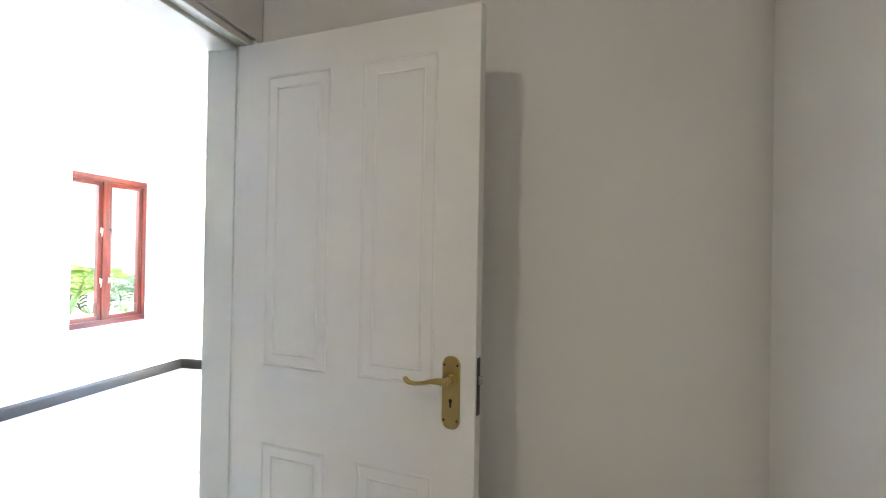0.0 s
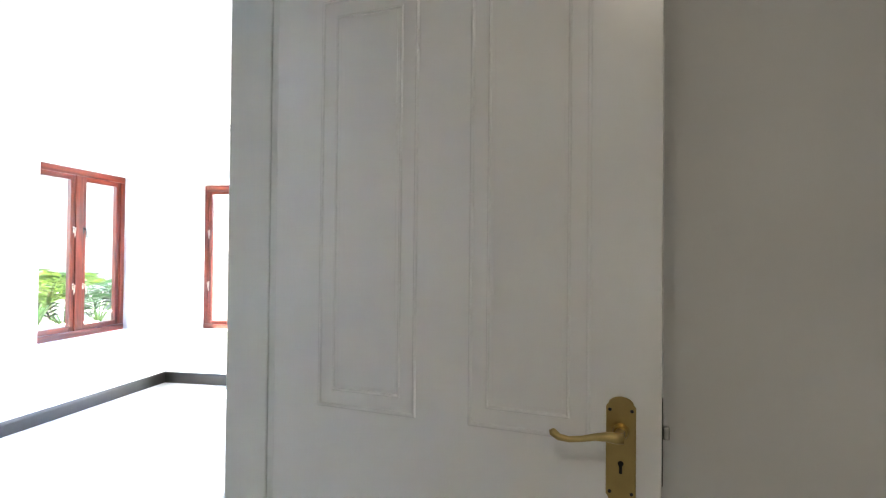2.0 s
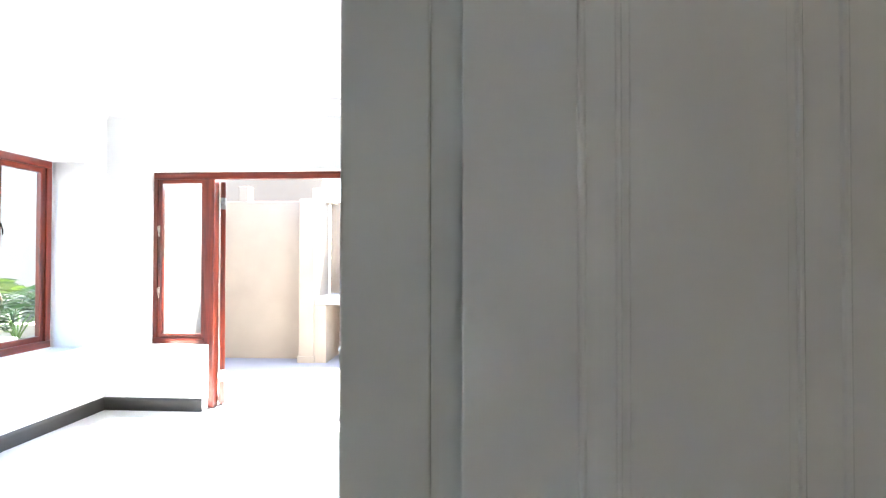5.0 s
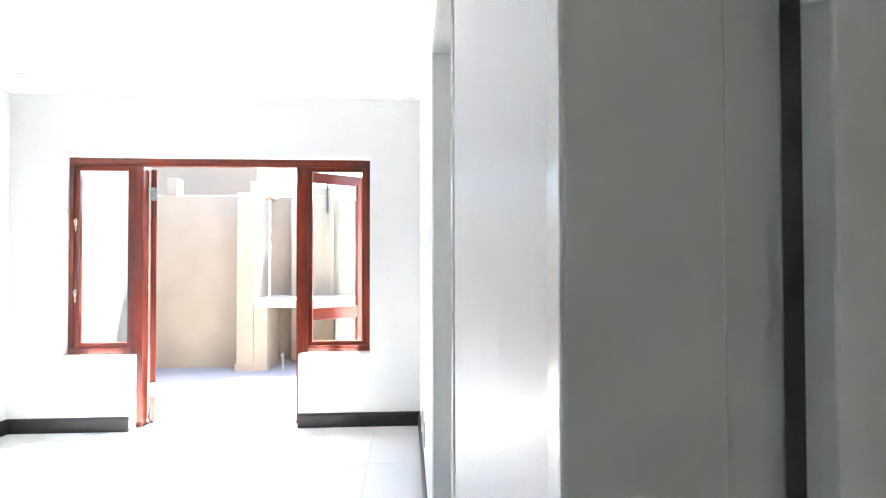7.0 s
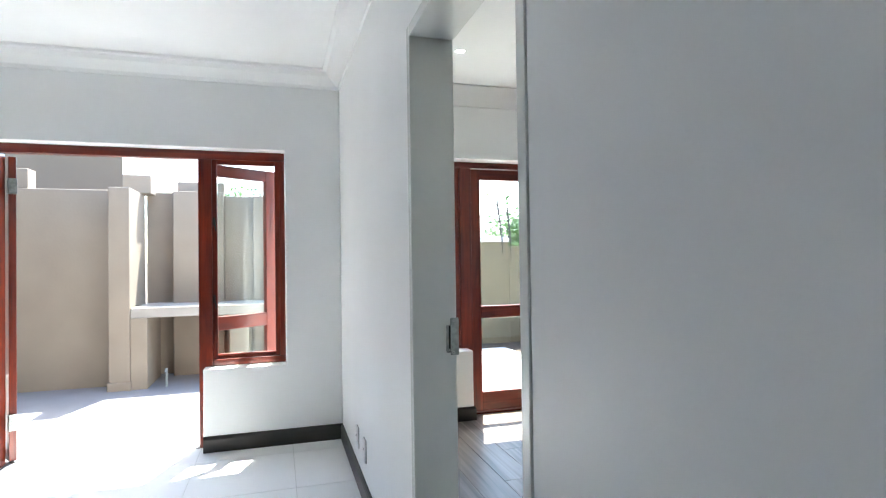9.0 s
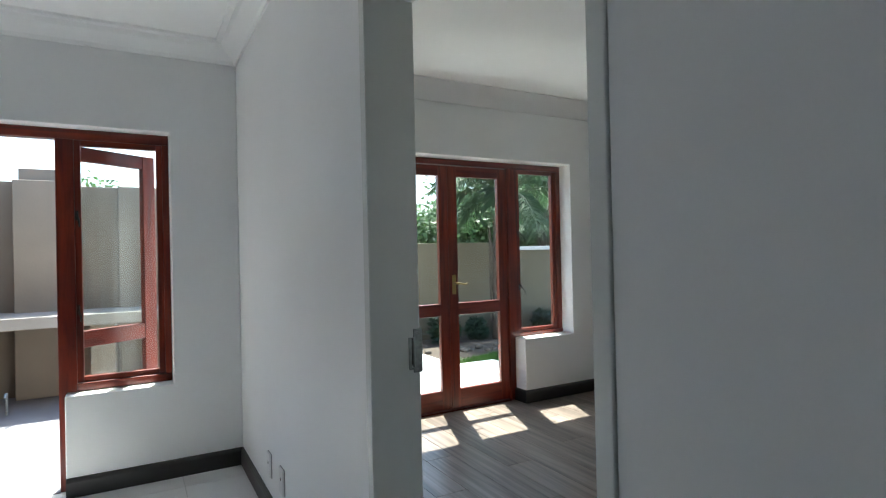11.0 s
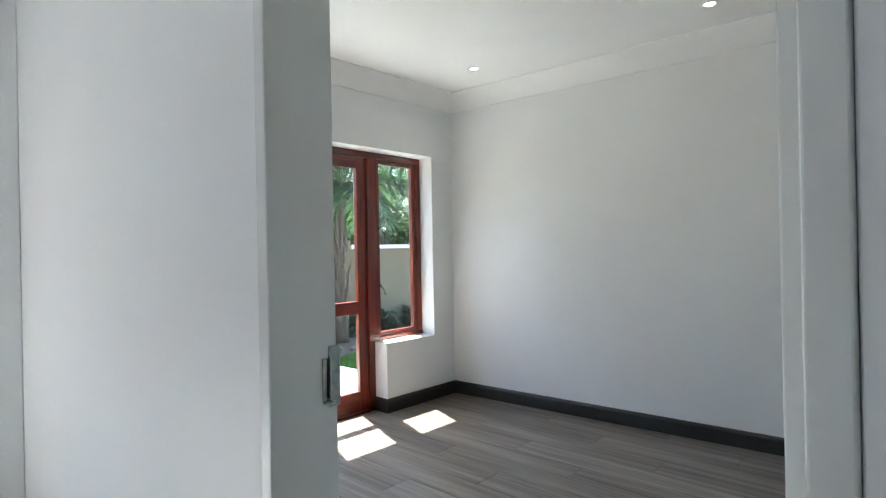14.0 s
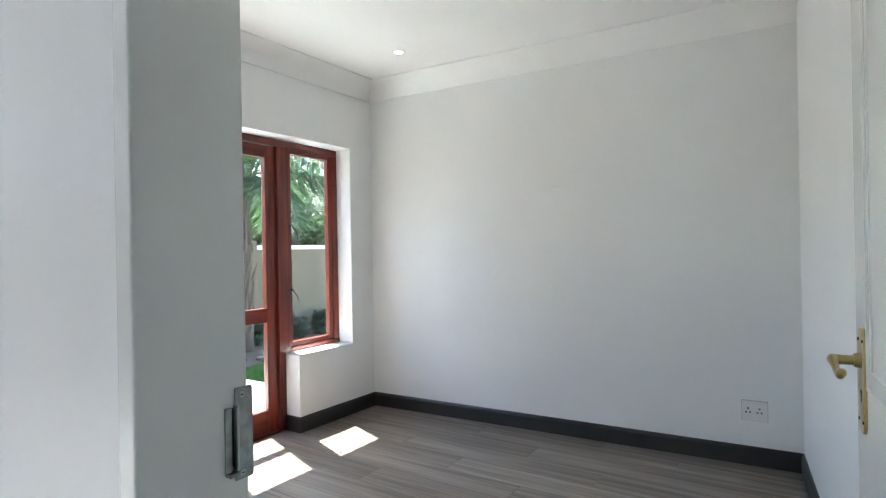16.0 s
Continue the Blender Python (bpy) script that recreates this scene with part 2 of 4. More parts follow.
WIN_Z0, WIN_Z1 = 0.555, 2.055            # sills and heads of the glazed openings

# walls
wall("wall_living_east", "x", 0, WT, YS, YB, 0, 2.9, [(D1N - 0.0375, D1F + 0.0375, -0.1, HEAD + 0.045), (D2N - 0.0385, D2F + 0.0385, -0.1, HEAD + 0.045)], PAINT, "smooth satin off-white plaster wall with two doorways", bevel=0.003)
wall("wall_living_north", "y", YN, YN + 0.26, XL - 0.3, 0, -0.3, 2.9, [(-2.67, -0.385, WIN_Z0, WIN_Z1), (-2.16, -0.925, -0.4, 0.6)], PAINT, "off-white plaster wall with a wide glazed patio opening")
wall("wall_living_west", "x", XL - 0.28, XL, YS, YN, 0, 2.9, [(3.46, 4.685, 0.575, 2.09)], PAINT, "off-white plaster wall with a timber window")
wall("wall_living_south", "y", YS - 0.2, YS, XL - 0.28, 3.4, 0, 2.9, [], PAINT, "plain off-white plaster wall")
wall("wall_bedroom_north", "y", YB, YB + 0.26, 0.0, 3.4, -0.3, 2.9, [(0.475, 2.866, WIN_Z0 - 0.01, WIN_Z1 + 0.014), (1.04, 2.32, -0.4, 0.6)], PAINT, "off-white plaster wall with a glazed garden door")
XC, YC = 3.27, 2.10                      # south-east corner of the bedroom, which is slightly out of square
for nm, vs, lab in (("wall_bedroom_south", [(WT, 1.55), (XC + 0.2, 1.85), (XC, YC), (WT, 1.80)], "plain off-white plaster wall behind the open door"),
                    ("wall_bedroom_east", [(XC + 0.3, 1.85), (XB + 0.3, YB), (XB, YB), (XC, YC)], "plain off-white plaster wall")):
    bm = bmesh.new()
    lo = [bm.verts.new((x, y, 0)) for x, y in vs]
    hi = [bm.verts.new((x, y, 2.9)) for x, y in vs]
    bm.faces.new(lo), bm.faces.new(hi)
    for i in range(4):
        bm.faces.new([lo[i], lo[(i + 1) % 4], hi[(i + 1) % 4], hi[i]])
    bmesh.ops.recalc_face_normals(bm, faces=bm.faces)
    tagged(part(nm, bm, PAINT), lab, "wall", kind="structure")
wall("wall_lobby_north", "y", LY, LY + 0.15, WT, LX + 0.15, 0, 2.9, [], PAINT, "plain off-white lobby wall behind the open door")
wall("wall_lobby_east", "x", LX, LX + 0.15, YS, LY - 0.062, 0, 2.9, [], PAINT, "plain off-white lobby wall")

tagged(part("trim_lobby", B(LX + 0.045, LY - 0.062, 0, LX + 0.15, LY, 2.9), PAINT), "narrow recessed joint in the lobby corner", "trim", kind="structure")

# ceilings and floors
for nm, x0, y0, x1, y1 in (("ceiling_living", XL, YS, 0, YN), ("ceiling_bedroom", WT, 1.8, XC, YB), ("ceiling_lobby", WT, YS, LX, LY)):
    tagged(part(nm, B(x0, y0, ZC, x1, y1, ZC + 0.12), CEIL), "smooth white plasterboard ceiling", "ceiling", kind="structure")
floor_l = tagged(part("floor_living", B(XL - 0.1, YS, -0.15, WT, YN + 0.26, -0.004), GROUT), "large off-white porcelain tiles with thin joints", "floor", kind="structure")
floor_b = tagged(part("floor_bedroom", B(WT, LY + 0.15, -0.15, XC + 0.1, YB + 0.2, -0.008), SEAM), "grey-brown wood-look plank floor", "floor", kind="structure")
floor_h = tagged(part("floor_lobby", B(WT, YS, -0.15, LX, LY, 0.0), TILE), "off-white tiled lobby floor", "floor", kind="structure")

# cornices and skirtings
COVE = [(0.0, 2.505), (0.012, 2.505), (0.02, 2.525), (0.05, 2.55), (0.085, 2.575), (0.10, 2.60), (0.125, 2.605), (0.13, 2.62), (0.0, 2.62)]
sweep("cornice_living", COVE, [(XL, YS), (XL, YN), (0, YN), (0, YS)], CEIL, "white moulded plaster cornice", "cornice")
COVE2 = [(0.0, 2.485), (0.012, 2.485)] + [(0.013 + 0.118 * k / 8 - 0.012 * math.sin(math.pi * k / 8), 2.488 + 0.122 * k / 8 + 0.012 * math.sin(math.pi * k / 8)) for k in range(9)] + [(0.142, 2.612), (0.142, 2.62), (0.0, 2.62)]
sweep("cornice_bedroom", COVE2, [(WT, 1.8), (WT, YB), (XB, YB), (XC, YC)], CEIL, "white coved plaster cornice", "cornice")
SK = [(0.0, 0.0), (0.016, 0.0), (0.016, 0.085), (0.012, 0.098), (0.005, 0.107), (0.0, 0.107)]
sweep("baseboard_west", SK, [(XL, YS), (XL, YN), (-2.16, YN)], SKIRT, "dark charcoal painted skirting board", "skirting")
sweep("baseboard_north", SK, [(-0.925, YN), (0, YN), (0, D2F + 0.045)], SKIRT, "dark charcoal painted skirting board", "skirting")
sweep("baseboard_pier", SK, [(0, D2N - 0.045), (0, D1F + 0.045)], SKIRT, "dark charcoal painted skirting board", "skirting")
sweep("baseboard_bedroom", SK, [(2.32, YB + 0.15), (2.32, YB), (XB, YB), (XC, YC), (WT, 1.80)], SKIRT, "dark charcoal painted skirting board", "skirting")
sweep("baseboard_bedroom_west", SK, [(WT, D2F + 0.05), (WT, YB), (1.04, YB), (1.04, YB + 0.15)], SKIRT, "dark charcoal painted skirting board", "skirting")


# ---- more helpers ----
def tube(bm, pts, radii, seg=10):
    """A round tube through points, closed at its ends."""
    rings = []
    pts = [Vector(p) for p in pts]
    for i, p in enumerate(pts):
        d = (pts[min(i + 1, len(pts) - 1)] - pts[max(i - 1, 0)]).normalized()
        a = d.orthogonal().normalized() if i == 0 else (a - d * a.dot(d)).normalized()
        b = d.cross(a)
        rings.append([bm.verts.new(p + (a * math.cos(6.2832 * k / seg) + b * math.sin(6.2832 * k / seg)) * radii[i]) for k in range(seg)])
    for r0, r1 in zip(rings, rings[1:]):
        for k in range(seg):
            bm.faces.new([r0[k], r0[(k + 1) % seg], r1[(k + 1) % seg], r1[k]])
    bm.faces.new(rings[0][::-1])
    bm.faces.new(rings[-1])
    return bm


def bead(bm, x0, x1, z0, z1, w, h, y=0.0, side=-1):
    """A mitred rectangular bead round a panel on the face at y; it stands h proud."""
    prof = ((0, 0), (w * 0.25, h * 0.8), (w * 0.5, h), (w * 0.75, h * 0.8), (w, 0))
    rings = []
    for cx, cz, sx, sz in ((x0, z0, 1, 1), (x1, z0, -1, 1), (x1, z1, -1, -1), (x0, z1, 1, -1)):
        rings.append([bm.verts.new((cx + sx * o, y + side * q, cz + sz * o)) for o, q in prof])
    for i in range(4):
        a, b = rings[i], rings[(i + 1) % 4]
        for k in range(len(prof) - 1):
            bm.faces.new([a[k], a[k + 1], b[k + 1], b[k]])
    return bm


def plate_outline(bm, w, h, t, y0):
    """A door plate with stepped, rounded ends; it stands in the xz plane, its back at y0, its front at y0 - t."""
    pts = []
    for s in (1, -1):
        arc = [(w * 0.5, h * 0.40), (w * 0.5, h * 0.405), (w * 0.43, h * 0.43)] + [(0.43 * w * math.cos(a), h * 0.43 + h * 0.07 * math.sin(a)) for a in (0.4, 0.8, 1.2, 1.57, 1.94, 2.34, 2.74)] + [(-w * 0.43, h * 0.43), (-w * 0.5, h * 0.405), (-w * 0.5, h * 0.40)]
        pts += [(s * x, s * z) for x, z in arc]
    lo = [bm.verts.new((x, y0, z)) for x, z in pts]
    mid = [bm.verts.new((x, y0 - t * 0.6, z)) for x, z in pts]
    hi = [bm.verts.new((x * 0.93, y0 - t, z * 0.985)) for x, z in pts]
    n = len(pts)
    for a, b in ((lo, mid), (mid, hi)):
        for i in range(n):
            bm.faces.new([a[i], a[(i + 1) % n], b[(i + 1) % n], b[i]])
    bm.faces.new(hi)
    bm.faces.new(lo[::-1])
    return bm


def lever_handle(parent, m, turn=-1):
    """A scrolled brass lever on a long plate; local y is out of the door (negative), the lever runs along turn * x."""
    pl = part("handle_plate", plate_outline(bmesh.new(), 0.052, 0.196, 0.005, 0), BRASS, parent, "brushed brass door plate")
    pl.matrix_basis = m
    bm = cyl(bmesh.new(), (0, -0.004, 0.036), (0, -0.016, 0.036), 0.015, 0.012, 20)
    cyl(bm, (0, -0.014, 0.036), (0, -0.044, 0.036), 0.009, 0.009, 16)
    part("rose", bm, BRASS, pl)
    pts = [(0.006 * turn, -0.048, 0.036), (0.02 * turn, -0.05, 0.037), (0.04 * turn, -0.05, 0.034), (0.062 * turn, -0.05, 0.028), (0.085 * turn, -0.05, 0.024), (0.103 * turn, -0.05, 0.026), (0.114 * turn, -0.049, 0.033), (0.117 * turn, -0.048, 0.038)]
    part("lever", tube(bmesh.new(), [(-0.008 * turn, -0.046, 0.036)] + pts, [0.009, 0.010, 0.0085, 0.0065, 0.0055, 0.0055, 0.0065, 0.0075, 0.005], 12), BRASS, pl, "scrolled brass lever", smooth=True)
    bm = cyl(bmesh.new(), (0, -0.0045, -0.022), (0, -0.0056, -0.022), 0.0052, seg=14)
    box(bm, -0.0028, -0.0056, -0.040, 0.0028, -0.0045, -0.022)
    part("keyhole", bm, BLACK, pl, "dark keyhole")
    for x, z in ((-0.019, 0.074), (0.019, 0.074), (-0.019, -0.074), (0.019, -0.074)):
        part("screw", cyl(bmesh.new(), (x, -0.004, z), (x, -0.0068, z), 0.0036, 0.0028, 10), DARK, pl)
    return pl


# ---- white panel doors and their frames ----
def panel_leaf(parent, w, h, t=0.04):
    leaf = part("leaf", B(0, 0, 0, w, t, h, bevel=0.0025), DOORW, parent, "white enamelled moulded panel leaf")
    for x0, x1 in ((0.125, 0.371), (0.487, 0.729)):
        for z0, z1 in ((0.99, 1.91), (0.22, 0.745)):
            for side, y in ((-1, 0.0), (1, t)):
                bm = bead(bmesh.new(), x0, x1, z0, z1, 0.009, 0.0032, y, side)
                bead(bm, x0 + 0.038, x1 - 0.038, z0 + 0.038, z1 - 0.038, 0.007, 0.0032, y, side)
                a, b = sorted((y, y + side * 0.0012))
                box(bm, x0 + 0.052, a, z0 + 0.052, x1 - 0.052, b, z1 - 0.052, bevel=0.0005, seg=1)
                part("panel_moulding", bm, DOORW, leaf)
    return leaf


def door_frame(parent, y0, y1, x0, x1, stop, f=0.04):
    """Two jambs and a head round a doorway in the wall between the rooms; stop: where the rebate begins."""
    for nm, ya, yb, dy in (("jamb", y0 - f, y0, -0.006), ("jamb", y1, y1 + f, 0.006)):
        bm = B(x0, ya, 0, stop, yb, HEAD + 0.04, bevel=0.004, seg=3)
        if stop < x1:
            box(bm, stop - 0.001, min(ya, ya + dy) if dy < 0 else ya + dy, 0, x1, yb + min(dy, 0) if dy < 0 else yb, HEAD + 0.04, bevel=0.003)
        part(nm, bm, FRAMEW, parent)
    part("head", B(x0, y0 + 0.0005, HEAD, stop, y1 - 0.0005, HEAD + 0.04, bevel=0.004, seg=3), FRAMEW, parent)
    if stop < x1:
        part("head_rebate", B(stop, y0 - 0.02, HEAD + 0.014, x1, y1 + 0.02, HEAD + 0.04, bevel=0.003), FRAMEW, parent)


door_1 = thing("door_1", "white moulded panel door standing ajar with brass lever handle", "door", kind="structure")
door_frame(door_1, D1N, D1F, -0.002, 0.150, 0.108, 0.037)
leaf_1 = panel_leaf(door_1, 0.852, 2.025)
leaf_1.matrix_basis = pose(0.146, 1.002, 0.008, 0, 0, -13)
lever_handle(leaf_1, pose(0.783, 0, 0.982), -1)
part("lock_plate", B(0.8515, 0.009, 0.925, 0.8535, 0.031, 1.078, bevel=0.0008), DARK, leaf_1, "dark steel mortice lock forend")
part("latch_bolt", B(0.853, 0.014, 1.006, 0.865, 0.027, 1.030, bevel=0.003), STEEL, leaf_1, "steel latch bolt")

door_2 = thing("door_2", "white moulded panel door standing open into the bedroom", "door", kind="structure")
door_frame(door_2, D2N, D2F, -0.004, 0.153, 0.153, 0.038)
leaf_2 = panel_leaf(door_2, 0.833, 2.025)
leaf_2.matrix_basis = pose(0.168, 1.931, 0.008, 0, 0, 5.0) @ pose(0, -0.04, 0)
lever_handle(leaf_2, pose(0.760, 0.04, 1.004, 0, 0, 180), 1)
part("lock_plate", B(0.8325, 0.009, 0.925, 0.8345, 0.031, 1.078, bevel=0.0008), ZINC, leaf_2, "steel mortice lock forend")
# keeper on the far jamb
bm = B(0.130, D2F - 0.0025, 0.952, 0.1585, D2F + 0.004, 1.080, bevel=0.002)
box(bm, 0.1565, D2F - 0.002, 0.955, 0.1595, D2F + 0.012, 1.077, bevel=0.001)
keep = part("keeper_plate", bm, ZINC, door_2, "dull steel latch keeper plate")
part("keeper_lip", B(0.1135, D2F - 0.0045, 0.968, 0.1235, D2F - 0.0008, 1.056, bevel=0.0012), ZINC, keep, "bent steel strike lip")
part("keeper_slot", B(0.1235, D2F - 0.0022, 0.974, 0.1275, D2F - 0.0010, 1.054), BLACK, keep, "dark slot")
part("keeper_bar", B(0.1275, D2F - 0.0105, 0.970, 0.1312, D2F - 0.0008, 1.057, bevel=0.0010), STEEL, keep, "bright folded steel edge")
part("keeper_tab", B(0.1140, D2F - 0.0125, 0.963, 0.1300, D2F - 0.0008, 0.9685, bevel=0.0010), ZINC, keep, "folded steel tab")
keep.location.x = 0.0005
for z in (0.962, 1.070):
    sc = part("screw", cyl(bmesh.new(), (0.1405, D2F - 0.0022, z), (0.1405, D2F - 0.0042, z), 0.0045, seg=12), STEEL, keep)
    part("screw_slot", B(0.1380, D2F - 0.0046, z - 0.0006, 0.1430, D2F - 0.0040, z + 0.0006), BLACK, sc)


# ---- red hardwood glazing ----
def pane(name, x0, y, z0, x1, z1, parent):
    bm = B(x0, y - 0.002, z0, x1, y + 0.002, z1)
    ob = part(name, bm, GLASS, parent, "clear glass")
    ob.visible_shadow = False
    return ob


def upright(parent, name, x0, x1, y0, y1, z0, z1):
    return part(name, B(x0, y0, z0, x1, y1, z1, bevel=0.004), REDWOOD, parent)


def across(parent, name, x0, x1, y0, y1, z0, z1):
    return part(name, B(x0, y0, z0, x1, y1, z1, bevel=0.004), REDWOODX, parent)


def fastener(parent, x, y, z, flip=1, dark=False, tilt=1.0):
    """A small casement fastener: plate, pivot and drooping lever."""
    m = DARK if dark else PALEBRASS
    f = part("casement_fastener", B(x - 0.008, y - 0.004, z - 0.028, x + 0.008, y, z + 0.028, bevel=0.0015), m, parent, "small dark casement fastener" if dark else "small pale brass casement fastener")
    part("pivot", cyl(bmesh.new(), (x, y - 0.003, z + 0.012), (x, y - 0.024, z + 0.012), 0.007, 0.006, 12), m, f)
    part("lever", tube(bmesh.new(), [(x, y - 0.02, z + 0.018), (x + 0.004 * flip * tilt, y - 0.025, z - 0.005), (x + 0.012 * flip * tilt, y - 0.028, z - 0.035), (x + 0.014 * flip * tilt, y - 0.026, z - 0.068)], [0.006, 0.005, 0.006, 0.004], 8), m, f, smooth=True)


def casement(parent, x0, x1, z0, z1, y, w):
    """A glazed sash inside the frame; w: width of its bars."""
    sash = part("sash", B(x0, y, z0, x0 + w, y + 0.04, z1, bevel=0.003), REDWOOD, parent)
    part("sash_bar", B(x1 - w, y, z0, x1, y + 0.04, z1, bevel=0.003), REDWOOD, sash)
    part("sash_rail", B(x0 + w, y, z0, x1 - w, y + 0.04, z0 + w, bevel=0.003), REDWOODX, sash)
    part("sash_rail", B(x0 + w, y, z1 - w, x1 - w, y + 0.04, z1, bevel=0.003), REDWOODX, sash)
    pane("pane", x0 + w * 0.8, y + 0.02, z0 + w * 0.8, x1 - w * 0.8, z1 - w * 0.8, sash)


def glazed_leaf(name, w, h, m, label, handle_x=None, stile=0.085, metal=None, reach=1.0):
    """A glazed door leaf: stiles, three rails and two panes, hinged at its local origin."""
    d = thing(name, label, "glazed door", m, kind="structure")
    t, metal = 0.042, metal or BRASS
    for x0 in (0, w - stile):
        upright(d, "stile", x0, x0 + stile, 0, t, 0, h)
    for z0, z1 in ((0, 0.155), (0.765, 0.865), (h - 0.085, h)):
        across(d, "rail", stile, w - stile, 0.001, t - 0.001, z0, z1)
    pane("pane", stile - 0.01, t / 2, 0.150, w - stile + 0.01, 0.770, d)
    pane("pane", stile - 0.01, t / 2, 0.860, w - stile + 0.01, h - 0.080, d)
    if handle_x is not None:
        hp = part("handle_plate", B(handle_x - 0.018, -0.005, 0.94, handle_x + 0.018, 0, 1.10, bevel=0.003), metal, d, "metal handle plate")
        s = 1 if handle_x < w / 2 else -1
        part("lever", tube(bmesh.new(), [(handle_x, -0.004, 1.03), (handle_x, -0.045 * reach, 1.03), (handle_x + 0.03 * s * reach, -0.05 * reach, 1.03), (handle_x + 0.075 * s * reach, -0.05 * reach, 1.018), (handle_x + 0.1 * s * reach, -0.047 * reach, 1.03)], [0.009, 0.008, 0.007, 0.006, 0.007], 10), metal, hp, smooth=True)
        hq = part("handle_plate", B(handle_x - 0.018, t, 0.94, handle_x + 0.018, t + 0.005, 1.10, bevel=0.003), metal, d, "metal handle plate")
        part("lever", tube(bmesh.new(), [(handle_x, t + 0.004, 1.03), (handle_x, t + 0.045 * reach, 1.03), (handle_x + 0.03 * s * reach, t + 0.05 * reach, 1.03), (handle_x + 0.075 * s * reach, t + 0.05 * reach, 1.018), (handle_x + 0.1 * s * reach, t + 0.047 * reach, 1.03)], [0.009, 0.008, 0.007, 0.006, 0.007], 10), metal, hq, smooth=True)
    return d


# living room: two fixed side lights and an open pair of doors
GY = 5.055
w1 = thing("window_1", "red-stained hardwood frame with two side windows round a doorway", "window frame", kind="structure")
across(w1, "head", -2.668, -0.387, GY, GY + 0.07, 1.995, 2.054)
for x0, x1 in ((-2.205, -2.117), (-0.961, -0.873)):
    upright(w1, "post", x0, x1, GY - 0.004, GY + 0.085, 0.002, 1.995)
for x0, x1 in ((-2.668, -2.205), (-0.873, -0.387)):
    across(w1, "sill", x0, x1, GY - 0.004, GY + 0.075, 0.557, 0.602)
for x0, x1 in ((-2.668, -2.632), (-0.423, -0.387)):
    upright(w1, "jamb", x0, x1, GY, GY + 0.07, 0.602, 1.995)
casement(w1, -2.632, -2.205, 0.602, 1.995, GY + 0.014, 0.036)
casement(w1, -0.873, -0.423, 0.602, 1.995, GY + 0.014, 0.032)
for x, f in ((-2.622, 1), (-0.862, 1)):
    for z in (1.56, 1.02):
        fastener(w1, x, GY + 0.012, z, f, dark=x > -1)
part("threshold", B(-2.117, GY + 0.0, -0.034, -0.961, GY + 0.165, 0.003, bevel=0.002), PAVE, w1, "pale tiled threshold")
LW = 0.578
door_3 = glazed_leaf("door_3", LW, 1.965, pose(-2.062, GY + 0.100, 0.016, 0, 0, 124), "red-stained hardwood glazed door leaf swung open onto the patio", LW - 0.05, metal=STEEL, reach=0.55)
door_4 = glazed_leaf("door_4", LW, 1.965, pose(-0.925, GY + 0.09, 0.016, 0, 0, 35), "red-stained hardwood glazed door leaf folded back outside a window")
for d, sgn in ((door_3, 1),):
    for z in (0.2, 1.72):
        part("hinge", B(-0.035, 0.004, z, 0.012, 0.050, z + 0.10, bevel=0.002), ZINC, d, "dull steel butt hinge")

# bedroom: closed pair of doors between two side windows
BY = 5.20
w2 = thing("window_2", "red-stained hardwood frame with side windows and a garden door", "window frame", kind="structure")
across(w2, "head", 0.48, 2.872, BY, BY + 0.07, 2.02, 2.068)
for x0, x1 in ((0.99, 1.09), (2.265, 2.37)):
    upright(w2, "post", x0, x1, BY - 0.006, BY + 0.085, 0.002, 2.02)
for x0, x1 in ((0.48, 0.99), (2.37, 2.872)):
    across(w2, "sill", x0, x1, BY - 0.006, BY + 0.075, 0.546, 0.576)
for x0, x1 in ((0.48, 0.55), (2.815, 2.872)):
    upright(w2, "jamb", x0, x1, BY, BY + 0.07, 0.576, 2.02)
casement(w2, 0.55, 0.99, 0.576, 2.02, BY + 0.014, 0.036)
casement(w2, 2.37, 2.815, 0.576, 2.02, BY + 0.014, 0.036)
for z in (1.45, 0.98):
    fastener(w2, 2.384, BY + 0.008, z, 1, dark=True, tilt=3.6)
part("threshold", B(1.09, BY - 0.01, -0.04, 2.265, BY + 0.115, 0.010, bevel=0.004), REDWOODX, w2)
BW = 0.584
door_5 = glazed_leaf("door_5", BW, 2.0, pose(1.092, BY + 0.015, 0.014), "closed red-stained hardwood glazed garden door leaf")
door_6 = glazed_leaf("door_6", BW, 2.0, pose(1.679, BY + 0.015, 0.014), "closed red-stained hardwood glazed garden door leaf with brass handle", 0.042)

# living room west window, a pair of casements
w3 = thing("window_3", "red-stained hardwood casement window with brass fasteners", "window", pose(-3.302, 3.47, 0, 0, 0, 90), kind="structure")
L = 1.21
across(w3, "head", 0, L, -0.0, 0.07, 2.03, 2.088)
across(w3, "sill", 0, L, -0.004, 0.075, 0.577, 0.632)
upright(w3, "jamb", 0, 0.05, 0, 0.07, 0.632, 2.03)
upright(w3, "jamb", L - 0.052, L, 0, 0.07, 0.632, 2.03)
upright(w3, "mullion", 0.62, 0.70, 0, 0.07, 0.632, 2.03)
casement(w3, 0.05, 0.62, 0.632, 2.03, 0.014, 0.045)
casement(w3, 0.70, L - 0.052, 0.632, 2.03, 0.014, 0.045)
for z in (1.54, 1.03):
    fastener(w3, 0.606, 0.012, z, -1)
    fastener(w3, 0.716, 0.012, z, 1, dark=z > 1.2)

